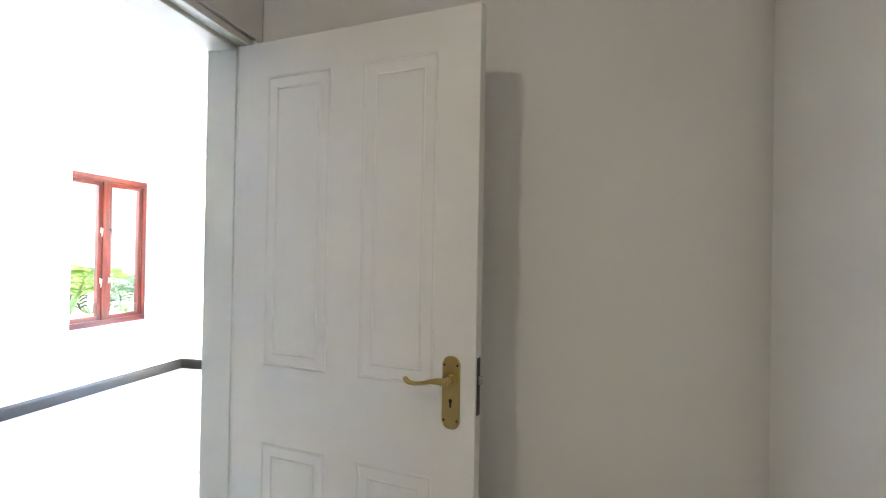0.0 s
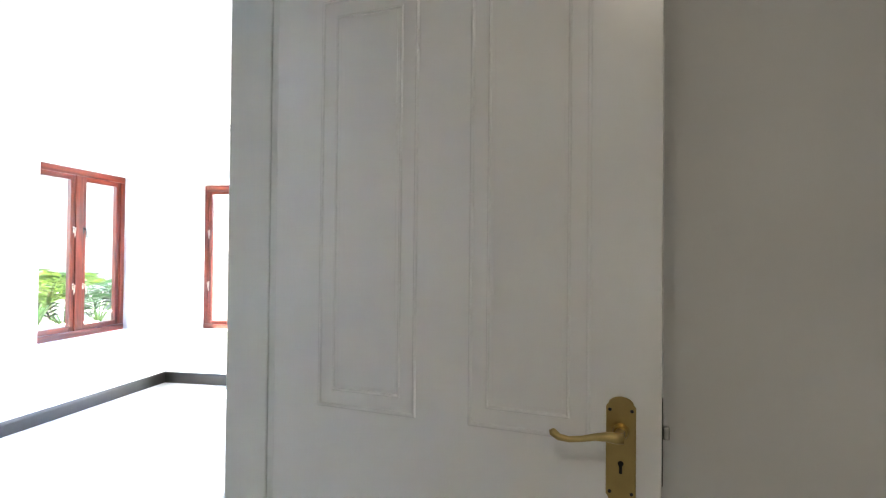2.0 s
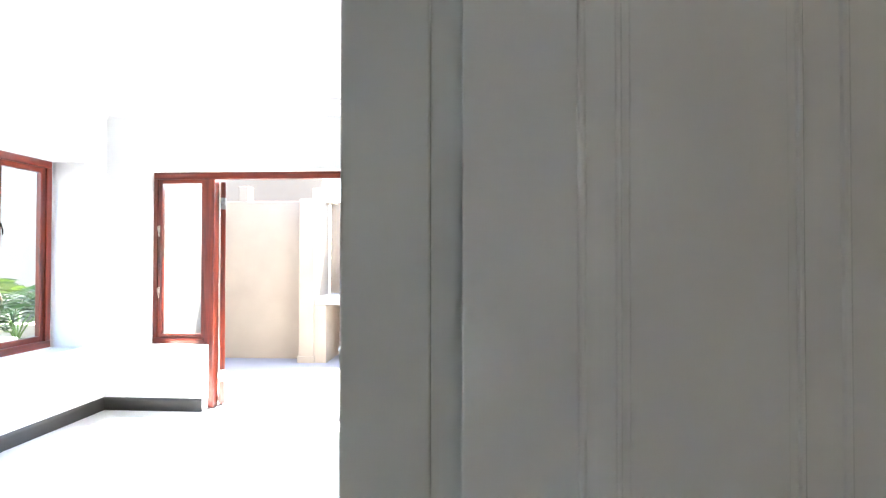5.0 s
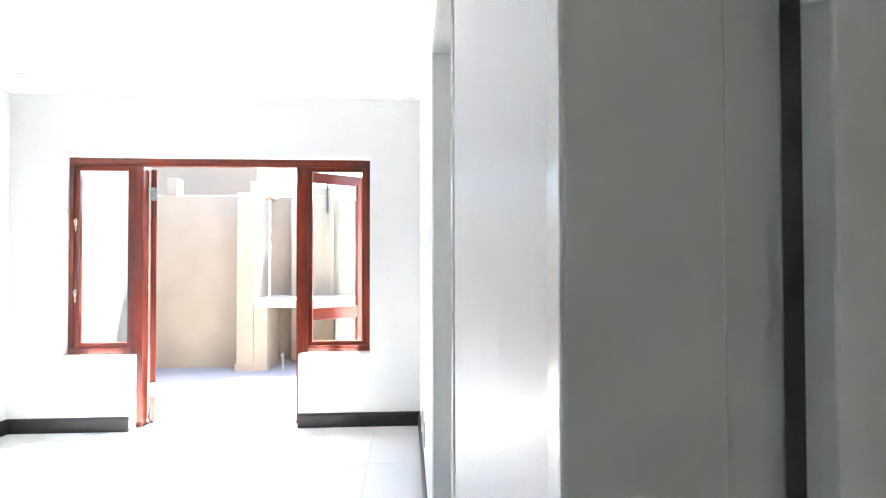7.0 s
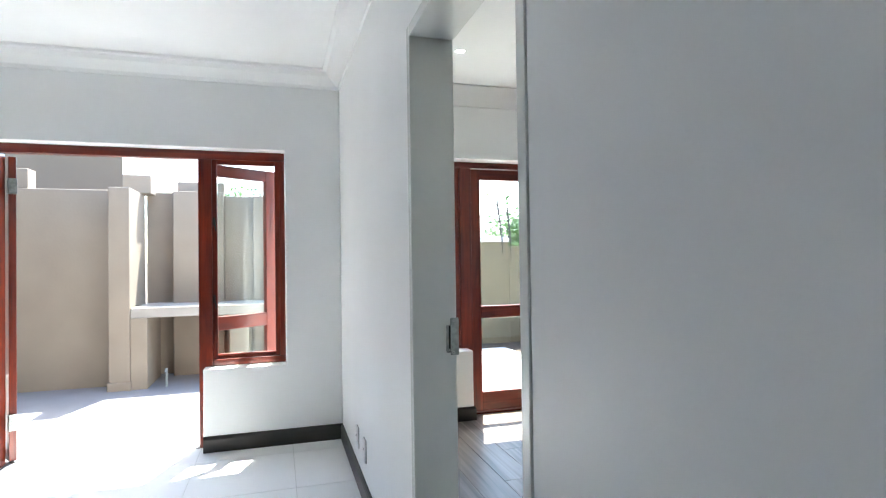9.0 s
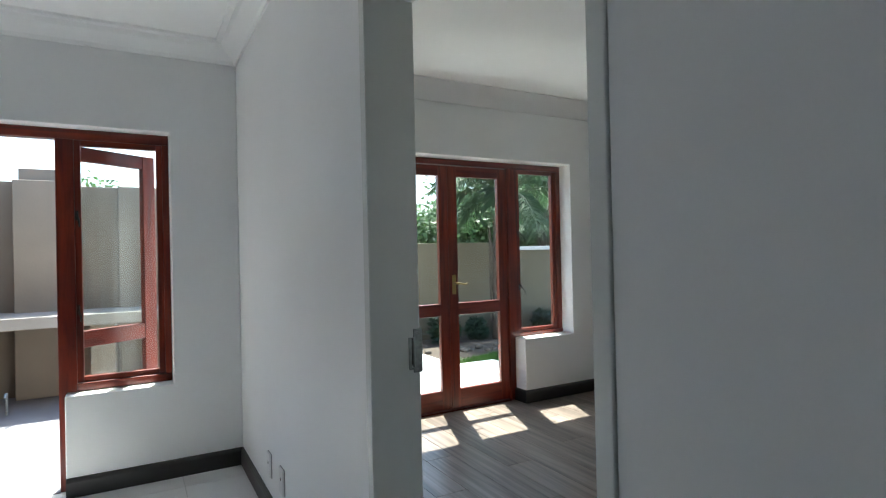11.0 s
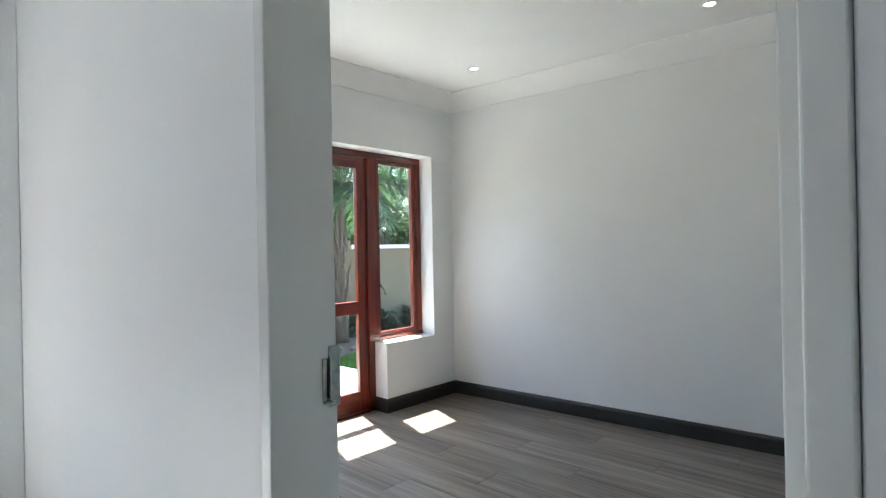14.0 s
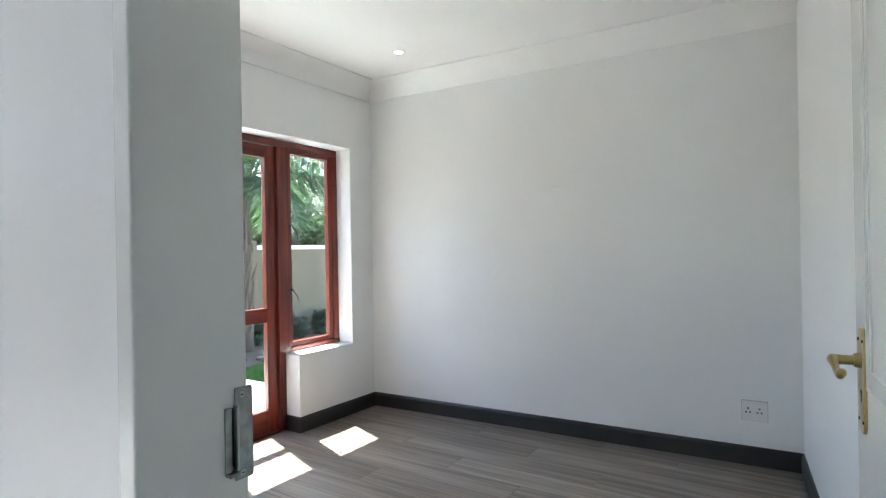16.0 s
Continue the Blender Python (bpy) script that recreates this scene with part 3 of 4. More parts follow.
# ---- small fittings ----
def downlight(x, y, zc, glow):
    d = thing("downlight", "small round white recessed ceiling downlight", "downlight", pose(x, y, zc), "recessed ceiling downlights")
    bm = bmesh.new()
    prof = [(0.027, 0.0), (0.030, -0.003), (0.040, -0.007), (0.048, 0.0)]
    rings = [[bm.verts.new((r * math.cos(6.2832 * k / 28), r * math.sin(6.2832 * k / 28), z)) for k in range(28)] for r, z in prof]
    for a, b in zip(rings, rings[1:]):
        for k in range(28):
            bm.faces.new([a[k], a[(k + 1) % 28], b[(k + 1) % 28], b[k]])
    part("rim", bm, PLASTIC, d, smooth=True)
    part("lens", cyl(bmesh.new(), (0, 0, 0), (0, 0, -0.002), 0.027, seg=28), glow, d, "glowing lens")
    return d


GLOW = bpy.data.materials.new("lamp_lens")
GLOW.use_nodes = True
gb = GLOW.node_tree.nodes["Principled BSDF"]
gb.inputs["Emission Color"].default_value, gb.inputs["Emission Strength"].default_value = (1, 0.96, 0.88, 1), 1.6
downlight(2.64, 4.38, ZC, GLOW)
downlight(0.705, 4.285, ZC, GLOW)
downlight(2.74, 2.755, ZC, GLOW)
# unseen lobby downlights: first set by the door's shadow, second added as fill
for x, y, k in ((0.50, -0.77, 1.9), (0.95, -1.7, 0.6)):
    downlight(x, y, ZC, GLOW)
    unseen_lobby_lamp = new("unseen_lobby_lamp", bpy.data.lights.new("unseen_lobby_lamp", "AREA"))
    unseen_lobby_lamp.data.shape, unseen_lobby_lamp.data.size, unseen_lobby_lamp.data.energy, unseen_lobby_lamp.data.color = "DISK", 0.15, LOBBY_WATTS * k, (1.0, 0.83, 0.64)
    unseen_lobby_lamp.matrix_world = pose(x, y, ZC - 0.012)


def socket(name, w, h, m, label, cat, holes):
    s = thing(name, label, cat, m)
    # oversized grey sheet, added as the plate's shadow outline
    part("plate_shadow", B(-w / 2 - 0.0018, -0.004, -h / 2 - 0.0018, w / 2 + 0.0018, 0, h / 2 + 0.0018), PLATE_SHADE, s, "grey shadow line behind the plate")
    part("face_plate", B(-w / 2, -0.011, -h / 2, w / 2, 0, h / 2, bevel=0.003), PLASTIC, s)
    for x, z, a, b in holes:
        part("socket_hole", B(x - a, -0.0118, z - b, x + a, -0.0105, z + b), BLACK, s)
    return s


pins = [(cx + dx, dz, 0.0042, 0.0045) for cx in (-0.033, 0.024) for dx, dz in ((0, 0.014), (-0.010, -0.008), (0.010, -0.008))]
socket("wall_socket", 0.128, 0.112, pose(XC - 0.0118, 2.335, 0.312, 0, 0, 272.9), "white double wall socket above the dark skirting", "wall socket", pins)
for y, z in ((4.14, 0.26), (3.87, 0.27)):
    socket("wall_socket", 0.075, 0.115, pose(0, y, z, 0, 0, 270), "white single wall outlet above the dark skirting", "wall socket", [(0, 0.01, 0.006, 0.006)])

# ---- outside ----
tagged(part("ground", B(-400, -400, -0.6, 400, 400, -0.16), SOIL), "bare earth ground reaching the horizon", "ground", kind="structure")
tagged(part("patio_paving", B(-5.2, 5.2, -0.2, 0.6, 8.6, -0.035), PAVE), "pale tiled patio floor", "paving", kind="structure")
tagged(part("garden_paving", B(0.62, 5.3, -0.2, 9.0, 6.55, -0.045), CONC), "pale concrete garden path", "paving", kind="structure")
tagged(part("garden_paving_side", B(0.66, 6.55, -0.2, 2.75, 8.45, -0.047), CONC), "pale concrete paving beside the lawn", "paving", kind="structure")
tagged(part("garden_paving_corner", B(2.752, 6.552, -0.2, 3.3, 7.0, -0.0475), CONC), "pale concrete paving at the lawn corner", "paving", kind="structure")
tagged(part("eave", B(-3.6, 5.215, 2.42, 3.6, 5.59, 2.58), COPING), "white soffit of the roof overhang", "eave", kind="structure")
tagged(part("roof", B(-3.6, -2.6, 2.902, 3.6, 5.60, 3.0), ROOF), "low tiled house roof", "roof", kind="structure")


def masonry(name, label, boxes, material=None, category="garden wall", kind="structure"):
    """A plastered wall of one or more blocks; the first carries the rest."""
    ob = tagged(part(name, B(*boxes[0], bevel=0.008), material or PLASTER), label, category, kind=kind)
    for nm, bx, m in boxes[1:]:
        part(nm, B(*bx, bevel=0.008), m, ob)
    return ob


# patio enclosure
masonry("wall_patio_north", "beige plastered patio wall", [(-4.0, 7.58, -0.2, -2.1, 7.78, 2.06)])
masonry("pier", "beige plastered pier at the end of the patio wall", [(-2.1, 7.30, -0.2, -1.905, 8.02, 2.06), ("plinth", (-2.115, 7.285, -0.05, -1.89, 8.0, 0.05), PLASTER)])
masonry("wall_barbecue", "beige plastered barbecue recess wall", [(-1.905, 8.10, -0.2, -1.60, 8.3, 2.10), ("return", (-1.60, 7.93, -0.2, -1.05, 8.2, 2.10), PLASTER), ("bay", (-1.05, 8.0, -0.2, -0.72, 8.2, 2.06), PLASTER), ("end_bay", (-0.72, 7.9, -0.2, 0.5, 8.2, 2.06), PLASTER)])
masonry("wall_patio_east", "beige plastered wall beside the patio", [(0.5, 6.9, -0.2, 0.66, 8.2, 1.45)])
slab = masonry("barbecue_counter", "pale plastered counter slab over a beige base", [(-1.903, 7.32, 0.70, 0.49, 7.995, 0.805), ("counter_back", (-1.903, 7.9955, 0.70, -1.602, 8.098, 0.804), SLAB), ("support", (-1.903, 7.305, -0.05, -1.745, 7.995, 0.70), PLASTER), ("support", (-0.95, 7.36, -0.05, -0.75, 7.995, 0.70), PLASTER)], SLAB, "counter")
masonry("chimney_cap", "beige plastered chimney block on the wall", [(-2.10, 7.86, 2.06, -1.81, 8.16, 2.27)], category="chimney")
masonry("chimney_cap", "beige plastered chimney block on the wall", [(-1.56, 8.0, 2.10, -1.05, 8.2, 2.22)], category="chimney")
masonry("pier_cap", "beige plastered block on the patio wall", [(-3.03, 7.60, 2.06, -2.905, 7.80, 2.27)], PLASTER, category="pier cap")
masonry("wall_patio_west", "beige plastered return wall in the sun", [(-3.40, 5.24, -0.2, -3.20, 7.576, 2.75)], STREAKPL)
masonry("wall_court_west", "pale plastered court wall", [(-5.5, 2.0, -0.2, -5.3, 9.0, 3.0)], DARKENEDPL)
masonry("wall_court_north", "pale plastered court wall", [(-5.3, 7.8, -0.2, -3.75, 8.0, 3.0)], DARKENEDPL)
def prism(vs, z0, z1):
    """An upright block on a plan of any corners."""
    bm = bmesh.new()
    lo, hi = [[bm.verts.new((x, y, z)) for x, y in vs] for z in (z0, z1)]
    bm.faces.new(lo), bm.faces.new(hi)
    for i in range(len(vs)):
        j = (i + 1) % len(vs)
        bm.faces.new([lo[i], lo[j], hi[j], hi[i]])
    bmesh.ops.recalc_face_normals(bm, faces=bm.faces)
    return bm


house = thing("neighbour_house", "beige plastered neighbouring house behind the patio", "house")
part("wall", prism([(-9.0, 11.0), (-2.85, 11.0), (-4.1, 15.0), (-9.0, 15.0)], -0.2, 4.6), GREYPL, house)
part("roof", prism([(-9.3, 10.7), (-2.85, 10.7), (-4.2, 15.3), (-9.3, 15.3)], 4.6, 4.75), ROOF, house)
# tap and pipe beside the pier
tap = thing("garden_tap", "small steel garden tap on a standpipe", "tap")
part("pipe", tube(bmesh.new(), [(-1.57, 7.34, -0.04), (-1.57, 7.34, 0.16)], [0.012, 0.012], 10), ZINC, tap)
part("spout", tube(bmesh.new(), [(-1.57, 7.34, 0.15), (-1.57, 7.30, 0.16), (-1.57, 7.27, 0.13)], [0.011, 0.011, 0.009], 10), ZINC, tap)

vent = thing("vent_pipe", "thin black metal pipe rising behind the patio wall", "pipe")
part("pipe", tube(bmesh.new(), [(-1.13, 7.90, 1.88), (-1.13, 7.90, 2.26)], [0.013, 0.013], 10), DARK, vent)
part("bracket", B(-1.15, 7.905, 1.93, -1.11, 7.931, 1.96, bevel=0.002), DARK, vent)

# garden wall
masonry("wall_garden_north", "beige plastered garden wall", [(3.08, 9.0, -0.2, 5.05, 9.2, 1.45), ("wall_step", (0.66, 9.0, -0.2, 3.08, 9.2, 1.52), GARDENPL), ("coping", (0.66, 8.97, 1.52, 3.08, 9.23, 1.60), COPING)], GARDENPL)
masonry("wall_garden_coped", "beige plastered garden wall with white coping", [(5.05, 9.02, -0.2, 16.0, 9.2, 1.31), ("coping", (5.05, 8.98, 1.31, 16.0, 9.24, 1.375), COPING)], GARDENPL)
far = masonry("far_house", "white house with a terracotta roof beyond the garden", [(8.0, 17.0, -0.2, 16.0, 22.0, 1.7)], DARKENEDPL, "house", kind="")
bm = bmesh.new()
v = [bm.verts.new(p) for p in ((7.7, 16.7, 1.7), (16.3, 16.7, 1.7), (16.3, 22.3, 1.7), (7.7, 22.3, 1.7), (9.5, 19.5, 2.5), (14.5, 19.5, 2.5))]
for f in ((0, 1, 5, 4), (1, 2, 5), (2, 3, 4, 5), (3, 0, 4), (0, 3, 2, 1)):
    bm.faces.new([v[i] for i in f])
part("roof", bm, ROOF, far, "terracotta tiled roof")


# ---- planting ----
def leaf_mat(name, a, b, rough=0.45):
    m = bpy.data.materials.new(name)
    m.use_nodes = True
    nt = m.node_tree
    p = nt.nodes["Principled BSDF"]
    g = nt.nodes.new("ShaderNodeNewGeometry")
    r = nt.nodes.new("ShaderNodeValToRGB")
    r.color_ramp.elements[0].color, r.color_ramp.elements[1].color = (*a, 1), (*b, 1)
    nt.links.new(g.outputs["Random Per Island"], r.inputs["Fac"])
    nt.links.new(r.outputs["Color"], p.inputs["Base Color"])
    p.inputs["Roughness"].default_value = rough
    tl = nt.nodes.new("ShaderNodeBsdfTranslucent")
    nt.links.new(r.outputs["Color"], tl.inputs["Color"])
    mx = nt.nodes.new("ShaderNodeMixShader")
    mx.inputs[0].default_value = 0.45
    nt.links.new(p.outputs[0], mx.inputs[1])
    nt.links.new(tl.outputs[0], mx.inputs[2])
    nt.links.new(mx.outputs[0], nt.nodes["Material Output"].inputs[0])
    return m


LEAF = leaf_mat("tree_leaf", (0.030, 0.085, 0.018), (0.115, 0.21, 0.055))
FROND = leaf_mat("palm_frond", (0.016, 0.050, 0.018), (0.075, 0.140, 0.050), 0.5)
BRIGHT = leaf_mat("bright_leaf", (0.032, 0.070, 0.008), (0.080, 0.125, 0.018))
DEEP = leaf_mat("deep_leaf", (0.008, 0.026, 0.010), (0.026, 0.060, 0.022))
FERN = leaf_mat("split_leaf", (0.006, 0.020, 0.008), (0.020, 0.046, 0.016))
GRASS = leaf_mat("grass", (0.035, 0.10, 0.014), (0.085, 0.19, 0.035), 0.6)
BARK = mat("bark", (0.085, 0.068, 0.052), 0.9, bump=0.9, bump_scale=18, vary=0.55, vary_scale=16)
PETIOLE = mat("palm_petiole", (0.085, 0.10, 0.055), 0.6, vary=0.3, vary_scale=12)
STEM = mat("green_stem", (0.10, 0.20, 0.05), 0.5, vary=0.2)
ROCK = mat("rock", (0.11, 0.088, 0.066), 0.85, bump=0.8, bump_scale=14, vary=0.2, vary_scale=5)
rnd = random.Random(7)


def raw(name, verts, faces, material, parent=None):
    me = bpy.data.meshes.new(name)
    me.from_pydata([tuple(v) for v in verts], [], faces)
    me.materials.append(material)
    ob = new(name, me)
    if parent is not None:
        ob.parent = parent
    return ob


def lobed_leaf(verts, faces, base, out, size, droop):
    """A split, many-lobed leaf whose midrib starts at base and runs along out."""
    out = out.normalized()
    side = out.cross(Vector((0, 0, 1))).normalized()
    up = side.cross(out)
    n = 8

    def rib(t):
        return base + out * (size * t) + up * (0.12 * size * math.sin(t * 2.6)) - Vector((0, 0, droop * size * t * t))

    for i in range(n):
        t0 = 0.05 + 0.9 * i / n
        t1 = t0 + 0.9 / n * 0.32
        ln = size * 0.72 * math.sin(math.pi * (0.14 + 0.80 * (i + 0.5) / n)) ** 0.8
        for s in (-1, 1):
            a, b = rib(t0), rib(t1)
            c = (a + b) / 2
            tip_dir = (side * s + out * (0.45 + 0.1 * i / n)).normalized()
            m1 = a + tip_dir * ln * 0.55 - out * (0.01 * size) + up * 0.04 * size
            m2 = b + tip_dir * ln * 0.60 + out * (0.015 * size) + up * 0.04 * size
            tip = c + tip_dir * ln - Vector((0, 0, 0.12 * ln))
            k = len(verts)
            verts += [a, b, m2, tip, m1]
            faces.append((k, k + 1, k + 2, k + 3, k + 4) if s > 0 else (k + 4, k + 3, k + 2, k + 1, k))
    k = len(verts)
    w = 0.035 * size
    for j in range(8):
        p = rib(j / 7)
        verts += [p - side * w * (1 - j / 8) + up * 0.002, p + side * w * (1 - j / 8) + up * 0.002]
    for j in range(7):
        faces.append((k + 2 * j, k + 2 * j + 1, k + 2 * j + 3, k + 2 * j + 2))


def philodendron(x, y, z, n, size, material, label, seed):
    r = random.Random(seed)
    p = thing("philodendron", label, "plant", pose(x, y, z))
    for i in range(n):
        a = 6.283 * i / n + r.uniform(-0.4, 0.4)
        el = r.uniform(0.6, 1.35)
        ln = size * r.uniform(0.45, 1.0)
        d = Vector((math.cos(a) * math.cos(el), math.sin(a) * math.cos(el), math.sin(el)))
        end = d * ln
        midp = d * ln * 0.5 + Vector((0, 0, 0.05))
        part("stem", tube(bmesh.new(), [(0, 0, 0), midp, end], [0.010, 0.008, 0.006], 6), STEM, p, smooth=True)
        vs, fs = [], []
        o = Vector((math.cos(a), math.sin(a), r.uniform(0.55, 1.6)))
        lobed_leaf(vs, fs, end, o, size * r.uniform(0.75, 1.1), r.uniform(0.15, 0.45))
        raw("leaf", vs, fs, material, p)
    return p


# raised planter with split-leaf plants outside the west window
planter = masonry("planter", "low white plastered planter wall", [(-4.05, 3.4, -0.2, -3.9, 5.05, 0.60), ("planter_end", (-5.3, 5.9, -0.2, -3.9, 6.05, 0.60), COPING), ("planter_front", (-4.05, 5.05, -0.2, -3.9, 5.9, 0.50), COPING)], COPING, "planter", kind="")
tagged(part("planter_soil", B(-5.3, 3.4, -0.16, -4.05, 5.9, 0.46), SOIL), "dark soil in the raised planter", "soil", kind="structure")
philodendron(-4.40, 4.72, 0.46, 11, 0.55, BRIGHT, "bright green split-leaf philodendron in a planter", 3)
philodendron(-4.50, 5.22, 0.46, 10, 0.50, FERN, "deep green split-leaf philodendron in a planter", 9)
philodendron(-4.40, 5.60, 0.46, 9, 0.36, FERN, "deep green split-leaf philodendron in a planter", 5)

# lawn
tagged(part("bed_soil", B(0.66, 8.45, -0.2, 2.75, 9.0, -0.07), SOIL), "dark soil bed under the garden wall", "soil", kind="structure")
tagged(part("lawn_soil", B(2.75, 6.55, -0.2, 16, 9.0, -0.075), SOIL), "dark soil of the garden bed", "soil", kind="structure")
vs, fs = [], []
for i in range(34000):
    x, y = rnd.uniform(2.76, 8.0), rnd.uniform(6.55, 7.75)
    if y > 7.45 + 0.2 * math.sin(x * 1.7) or (x < 3.3 and y < 7.0):
        continue
    h, a, w = rnd.uniform(0.03, 0.07), rnd.uniform(0, 6.28), 0.0035
    lx, ly = rnd.uniform(-0.025, 0.025), rnd.uniform(-0.025, 0.025)
    k = len(vs)
    vs += [(x - w * math.cos(a), y - w * math.sin(a), -0.075), (x + w * math.cos(a), y + w * math.sin(a), -0.075), (x + lx, y + ly, -0.075 + h)]
    fs.append((k, k + 1, k + 2))
tagged(raw("lawn", vs, fs, GRASS), "short bright green lawn", "lawn", kind="stuff")
for i in range(34):
    x, y, r = rnd.uniform(2.85, 5.2), rnd.uniform(7.55, 7.95), rnd.uniform(0.025, 0.065)
    bm = bmesh.new()
    bmesh.ops.create_icosphere(bm, subdivisions=2, radius=r)
    for q in bm.verts:
        q.co = q.co * (1 + 0.35 * noise.noise(q.co * 9 + Vector((i, 0, 0)))) * Vector((1, 1, 0.65)).length / 1.58
        q.co.z *= 0.7
    tagged(part("garden_rock", bm, ROCK), "rough brown garden stone at the lawn edge", "stone", group="stones along the lawn edge").location = (x, y, -0.075 + r * 0.35)


def shrub(x, y, h, n, material, label, seed, lw=0.05):
    r = random.Random(seed)
    s = thing("shrub", label, "shrub", pose(x, y, -0.075))
    bm = bmesh.new()
    for i in range(6):
        a = r.uniform(0, 6.28)
        tube(bm, [(0, 0, 0), (0.1 * h * math.cos(a), 0.1 * h * math.sin(a), h * 0.4), (0.3 * h * math.cos(a), 0.3 * h * math.sin(a), h * 0.8)], [0.012, 0.009, 0.004], 5)
    part("branches", bm, BARK, s)
    vs, fs = [], []
    for i in range(n):
        a, q = r.uniform(0, 6.28), r.random() ** 0.5
        z = h * r.uniform(0.08, 1.0)
        rad = 0.45 * h * q * (1.15 - 0.6 * abs(z / h - 0.45))
        c = Vector((rad * math.cos(a), rad * math.sin(a), z))
        d = Vector((r.gauss(0, 1), r.gauss(0, 1), r.gauss(0.3, 0.7))).normalized()
        e = d.orthogonal().normalized() * lw * 0.3
        k = len(vs)
        vs += [c, c + d * lw * 0.5 + e, c + d * lw, c + d * lw * 0.5 - e]
        fs.append((k, k + 1, k + 2, k + 3))
    raw("foliage", vs, fs, material, s)
    return s


shrub(4.1, 8.6, 0.30, 700, DEEP, "dark green shrub against the garden wall", 1, 0.09)
shrub(3.5, 8.55, 0.46, 900, DEEP, "dark green shrub against the garden wall", 2, 0.09)
shrub(5.55, 8.75, 0.30, 400, DEEP, "small dark green fern by the garden wall", 3, 0.12)
shrub(6.15, 8.75, 0.34, 450, DEEP, "small dark green fern by the garden wall", 4, 0.12)
shrub(4.8, 8.78, 0.34, 400, DEEP, "small dark green fern by the garden wall", 8, 0.1)


def palm(x, y, trunk_h, n, ln, seed, shag=1.55):
    """A feather palm: shaggy lower trunk, bare upper stem, arching and hanging fronds."""
    r = random.Random(seed)
    p = thing("palm", "feathery green palm with a fibrous grey-brown trunk", "palm tree", pose(x, y, -0.075))
    bm = bmesh.new()
    tube(bm, [(0, 0, 0), (0.02, 0.01, 0.4), (0.0, 0.02, 0.9), (0.01, 0, shag), (0.05, 0, trunk_h - 0.3), (0.08, 0, trunk_h)], [0.11, 0.085, 0.072, 0.06, 0.05, 0.045], 18)
    part("trunk", bm, BARK, p, smooth=True)
    for i in range(34):
        a, z = i * 2.4, 0.12 + (shag - 0.1) * i / 34
        d = Vector((math.cos(a), math.sin(a), 0))
        b0 = d * 0.058 + Vector((0, 0, z))
        part("leaf_base", tube(bmesh.new(), [b0, b0 + d * 0.05 + Vector((0, 0, 0.13)), b0 + d * (0.03 + 0.09 * r.random()) + Vector((0.04 * r.uniform(-1, 1), 0, 0.30 + 0.2 * r.random()))], [0.030, 0.022, 0.004], 5), BARK, p)
    for i in range(n):
        a = i * 2.399 + r.uniform(-0.3, 0.3)
        el = radians(84 - 78 * (i / n)) + r.uniform(-0.1, 0.1)
        d = Vector((math.cos(a) * math.cos(el), math.sin(a) * math.cos(el), math.sin(el)))
        L1 = ln * r.uniform(0.75, 1.1) * (0.62 if math.cos(a) < -0.5 else 1.0)
        pts = []
        pos, cur = Vector((0.07, 0, trunk_h - 0.35 * r.random())) + Vector((d.x, d.y, 0)) * 0.05, d.copy()
        for k in range(15):
            pts.append(pos.copy())
            pos += cur * (L1 / 14)
            cur = (cur + Vector((0, 0, -0.07 - 0.10 * k / 14))).normalized()
        fr = part("frond_rib", tube(bmesh.new(), pts, [0.014 * (1 - k / 16) + 0.002 for k in range(15)], 5), PETIOLE, p, smooth=True)
        vs, fs = [], []
        for k in range(3, 14):
            for sub in (0, 0.17, 0.34, 0.5, 0.67, 0.84):
                q = pts[k].lerp(pts[k + 1], sub)
                t = (pts[k + 1] - pts[k]).normalized()
                sd = t.cross(Vector((0, 0, 1)))
                sd = sd.normalized() if sd.length > 0.05 else Vector((1, 0, 0))
                up = sd.cross(t)
                ll = 0.42 * math.sin(math.pi * (0.2 + 0.72 * (k + sub) / 15)) * r.uniform(0.7, 1.15)
                for s in (-1, 1):
                    dd = (sd * s + t * r.uniform(0.5, 1.1) + up * r.uniform(-0.5, 0.5)).normalized()
                    m_ = q + dd * ll * 0.5 - Vector((0, 0, 0.06 * ll))
                    e = q + dd * ll - Vector((0, 0, r.uniform(0.3, 0.7) * ll))
                    wv = t * 0.0055
                    j = len(vs)
                    vs += [q - wv, q + wv, m_ + wv, e, m_ - wv]
                    fs.append((j, j + 1, j + 2, j + 3, j + 4))
        raw("frond", vs, fs, FROND, fr)
    return p


palm_1 = palm(4.42, 8.45, 2.45, 40, 1.9, 11)
# two dry flower stalks hanging from an outer frond
for p0, p1 in (((-1.78, -0.05, 2.19), (-1.69, -0.05, 1.40)), ((-1.62, -0.05, 2.08), (-1.56, -0.05, 1.30))):
    p0, p1 = Vector(p0), Vector(p1)
    bm = tube(bmesh.new(), [p0, p0.lerp(p1, 0.5) + Vector((0.015, 0, 0)), p1], [0.012, 0.011, 0.009], 6)
    for k in range(9):
        q = p0.lerp(p1, k / 13) + Vector((0.006 * (-1) ** k, 0, 0))
        cyl(bm, q, q + Vector((0, 0, -0.03)), 0.022, 0.010, 6)
    part("flower_stalk", bm, DARK, palm_1, "dark dry nodded stalk")

palm(6.9, 10.3, 2.2, 24, 2.0, 12)


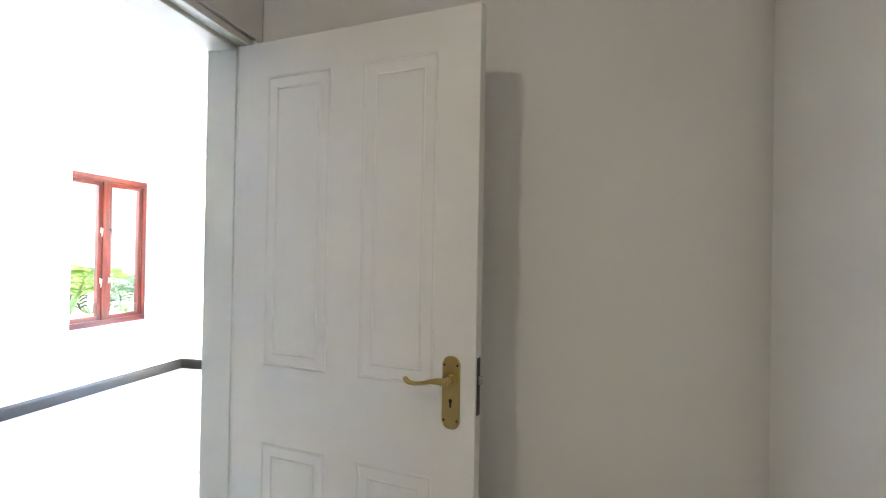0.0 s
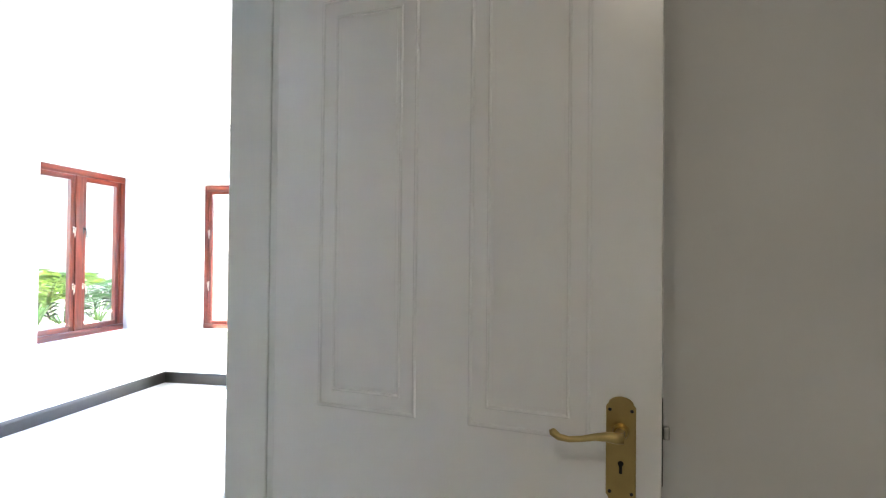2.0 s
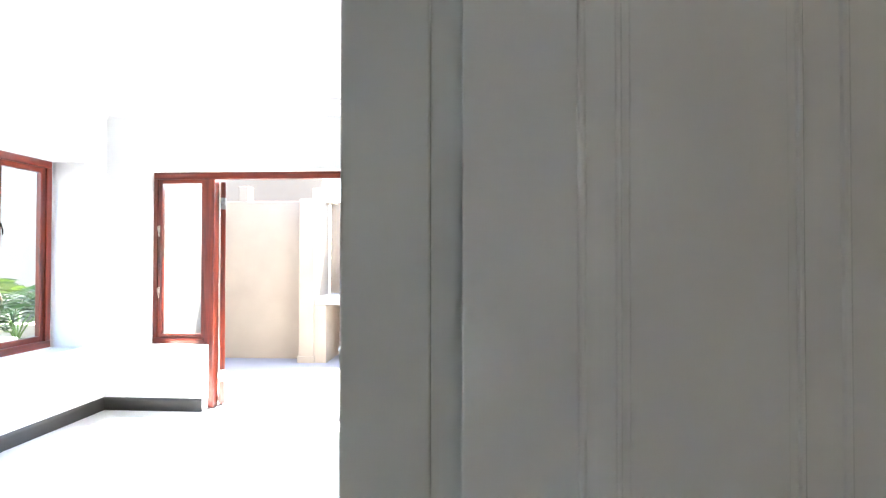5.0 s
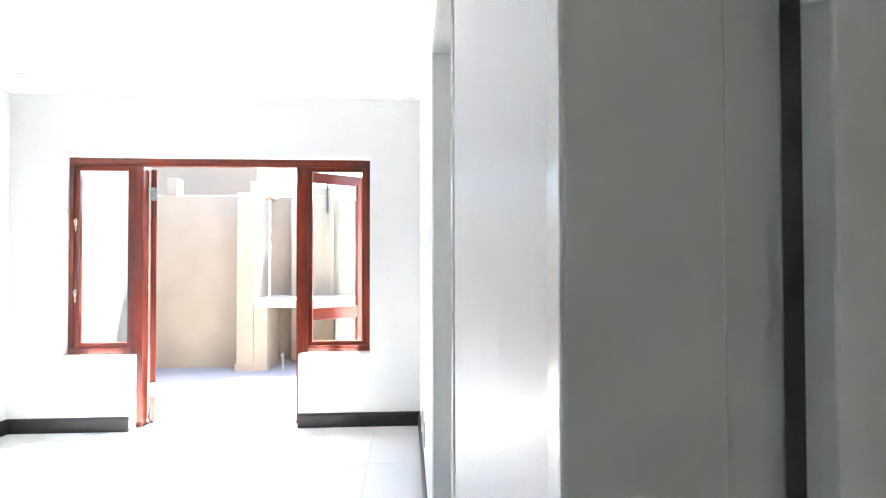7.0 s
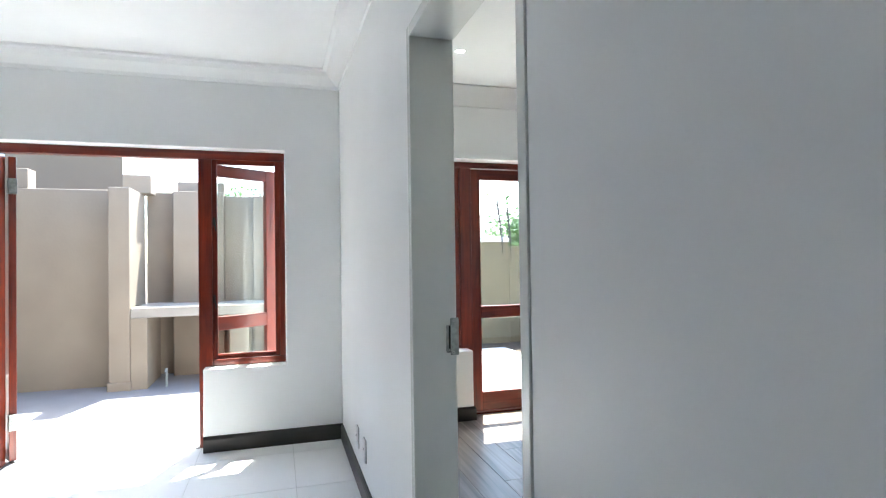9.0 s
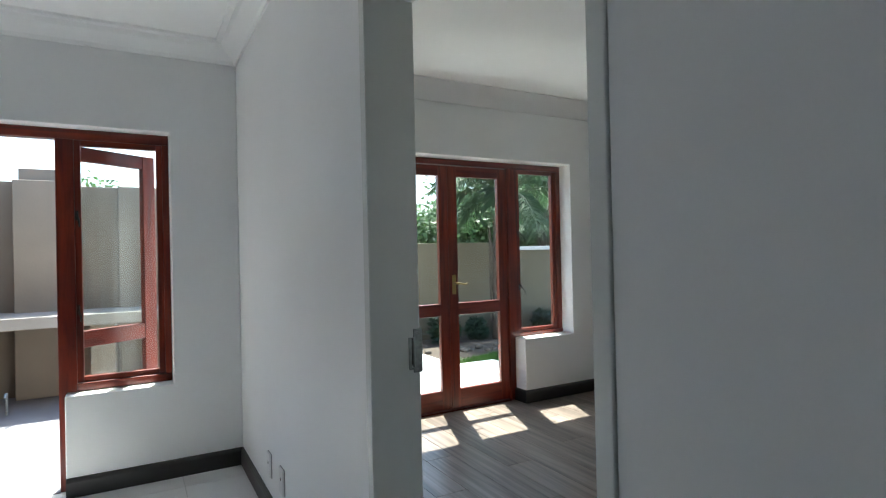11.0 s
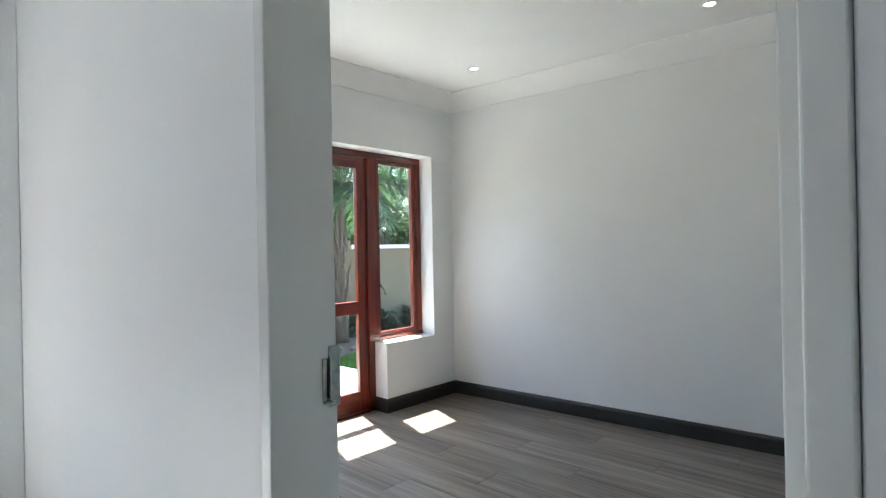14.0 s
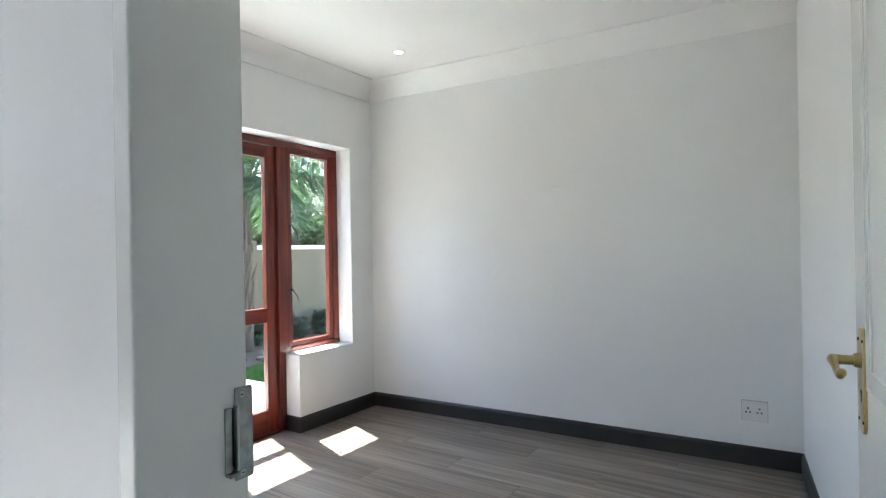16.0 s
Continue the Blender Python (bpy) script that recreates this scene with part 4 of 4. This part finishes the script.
def tree(x, y, h, n, spread, seed, lw=0.15):
    r = random.Random(seed)
    t = thing("tree", "leafy green garden tree beyond the wall", "tree", pose(x, y, -0.17), "trees beyond the garden wall")
    tops = []
    bm = tube(bmesh.new(), [(0, 0, 0), (0.05, 0, h * 0.25), (0, 0.06, h * 0.5)], [0.14, 0.11, 0.08], 10)
    for i in range(7):
        a = i * 0.95 + r.uniform(-0.3, 0.3)
        e = Vector((math.cos(a) * spread * 0.6, math.sin(a) * spread * 0.6, h * r.uniform(0.55, 0.92)))
        tube(bm, [(0, 0.03, h * 0.36), e * 0.5 + Vector((0, 0, h * 0.2)), e], [0.06, 0.04, 0.015], 6)
        tops += [e, e * 0.65 + Vector((0, 0, h * 0.15))]
    part("trunk", bm, BARK, t, smooth=True)
    vs, fs = [], []
    for i in range(n):
        c0 = tops[i % len(tops)]
        c = c0 + Vector((r.gauss(0, 0.26), r.gauss(0, 0.26), r.gauss(0, 0.2))) * spread
        d = Vector((r.gauss(0, 1), r.gauss(0, 1), r.gauss(-0.2, 0.8))).normalized()
        e = d.orthogonal().normalized() * lw * 0.28
        k = len(vs)
        vs += [c, c + d * lw * 0.5 + e, c + d * lw, c + d * lw * 0.5 - e]
        fs.append((k, k + 1, k + 2, k + 3))
    raw("crown", vs, fs, LEAF, t)
    return t


for x, y, h, n, sp, sd in ((7.2, 12.5, 3.4, 9000, 1.7, 21), (9.8, 13.5, 4.0, 8000, 2.0, 22), (5.9, 13.0, 2.8, 9000, 1.5, 23), (11.8, 12.0, 3.2, 4500, 1.6, 24), (8.4, 11.2, 2.9, 4500, 1.2, 25), (3.6, 17.0, 2.5, 3500, 1.6, 26), (-1.75, 18.0, 3.5, 3500, 1.0, 27), (13.5, 15, 4.2, 4500, 2.0, 28)):
    tree(x, y, h, n, sp, sd)

# ---- floor pieces ----
def pieces(parent, name, x0, x1, y0, y1, w, l, ox, oy, gap, z0, z1, material, stagger=0.0):
    """Tiles or planks of w by l, cut at the edges; alike ones share a mesh."""
    cache = {}
    col = math.floor((x0 - ox) / w)
    while ox + col * w < x1:
        a, b = max(x0, ox + col * w + gap / 2), min(x1, ox + (col + 1) * w - gap / 2)
        yy = oy + (col * stagger % 1.0) * l
        row = math.floor((y0 - yy) / l)
        while yy + row * l < y1:
            c, d = max(y0, yy + row * l + gap / 2), min(y1, yy + (row + 1) * l - gap / 2)
            if b - a > 0.01 and d - c > 0.01:
                key = (round(b - a, 4), round(d - c, 4))
                if key not in cache:
                    cache[key] = mesh_of(B(-key[0] / 2, -key[1] / 2, z0, key[0] / 2, key[1] / 2, z1, bevel=0.0012, seg=1), name, material)
                ob = new(name, cache[key])
                ob.location = ((a + b) / 2, (c + d) / 2, 0)
                ob.parent = parent
            row += 1
        col += 1


pieces(floor_l, "tile", XL, 0.158, YS, YN + 0.10, 0.6, 0.6, -0.348, 4.17, 0.003, -0.010, 0.0, TILE)
pieces(floor_b, "plank", WT, XC, 1.55, YB + 0.13, 0.19, 1.28, 3.08, 1.9, 0.0022, -0.0095, 0.0, PLANK, stagger=0.371)
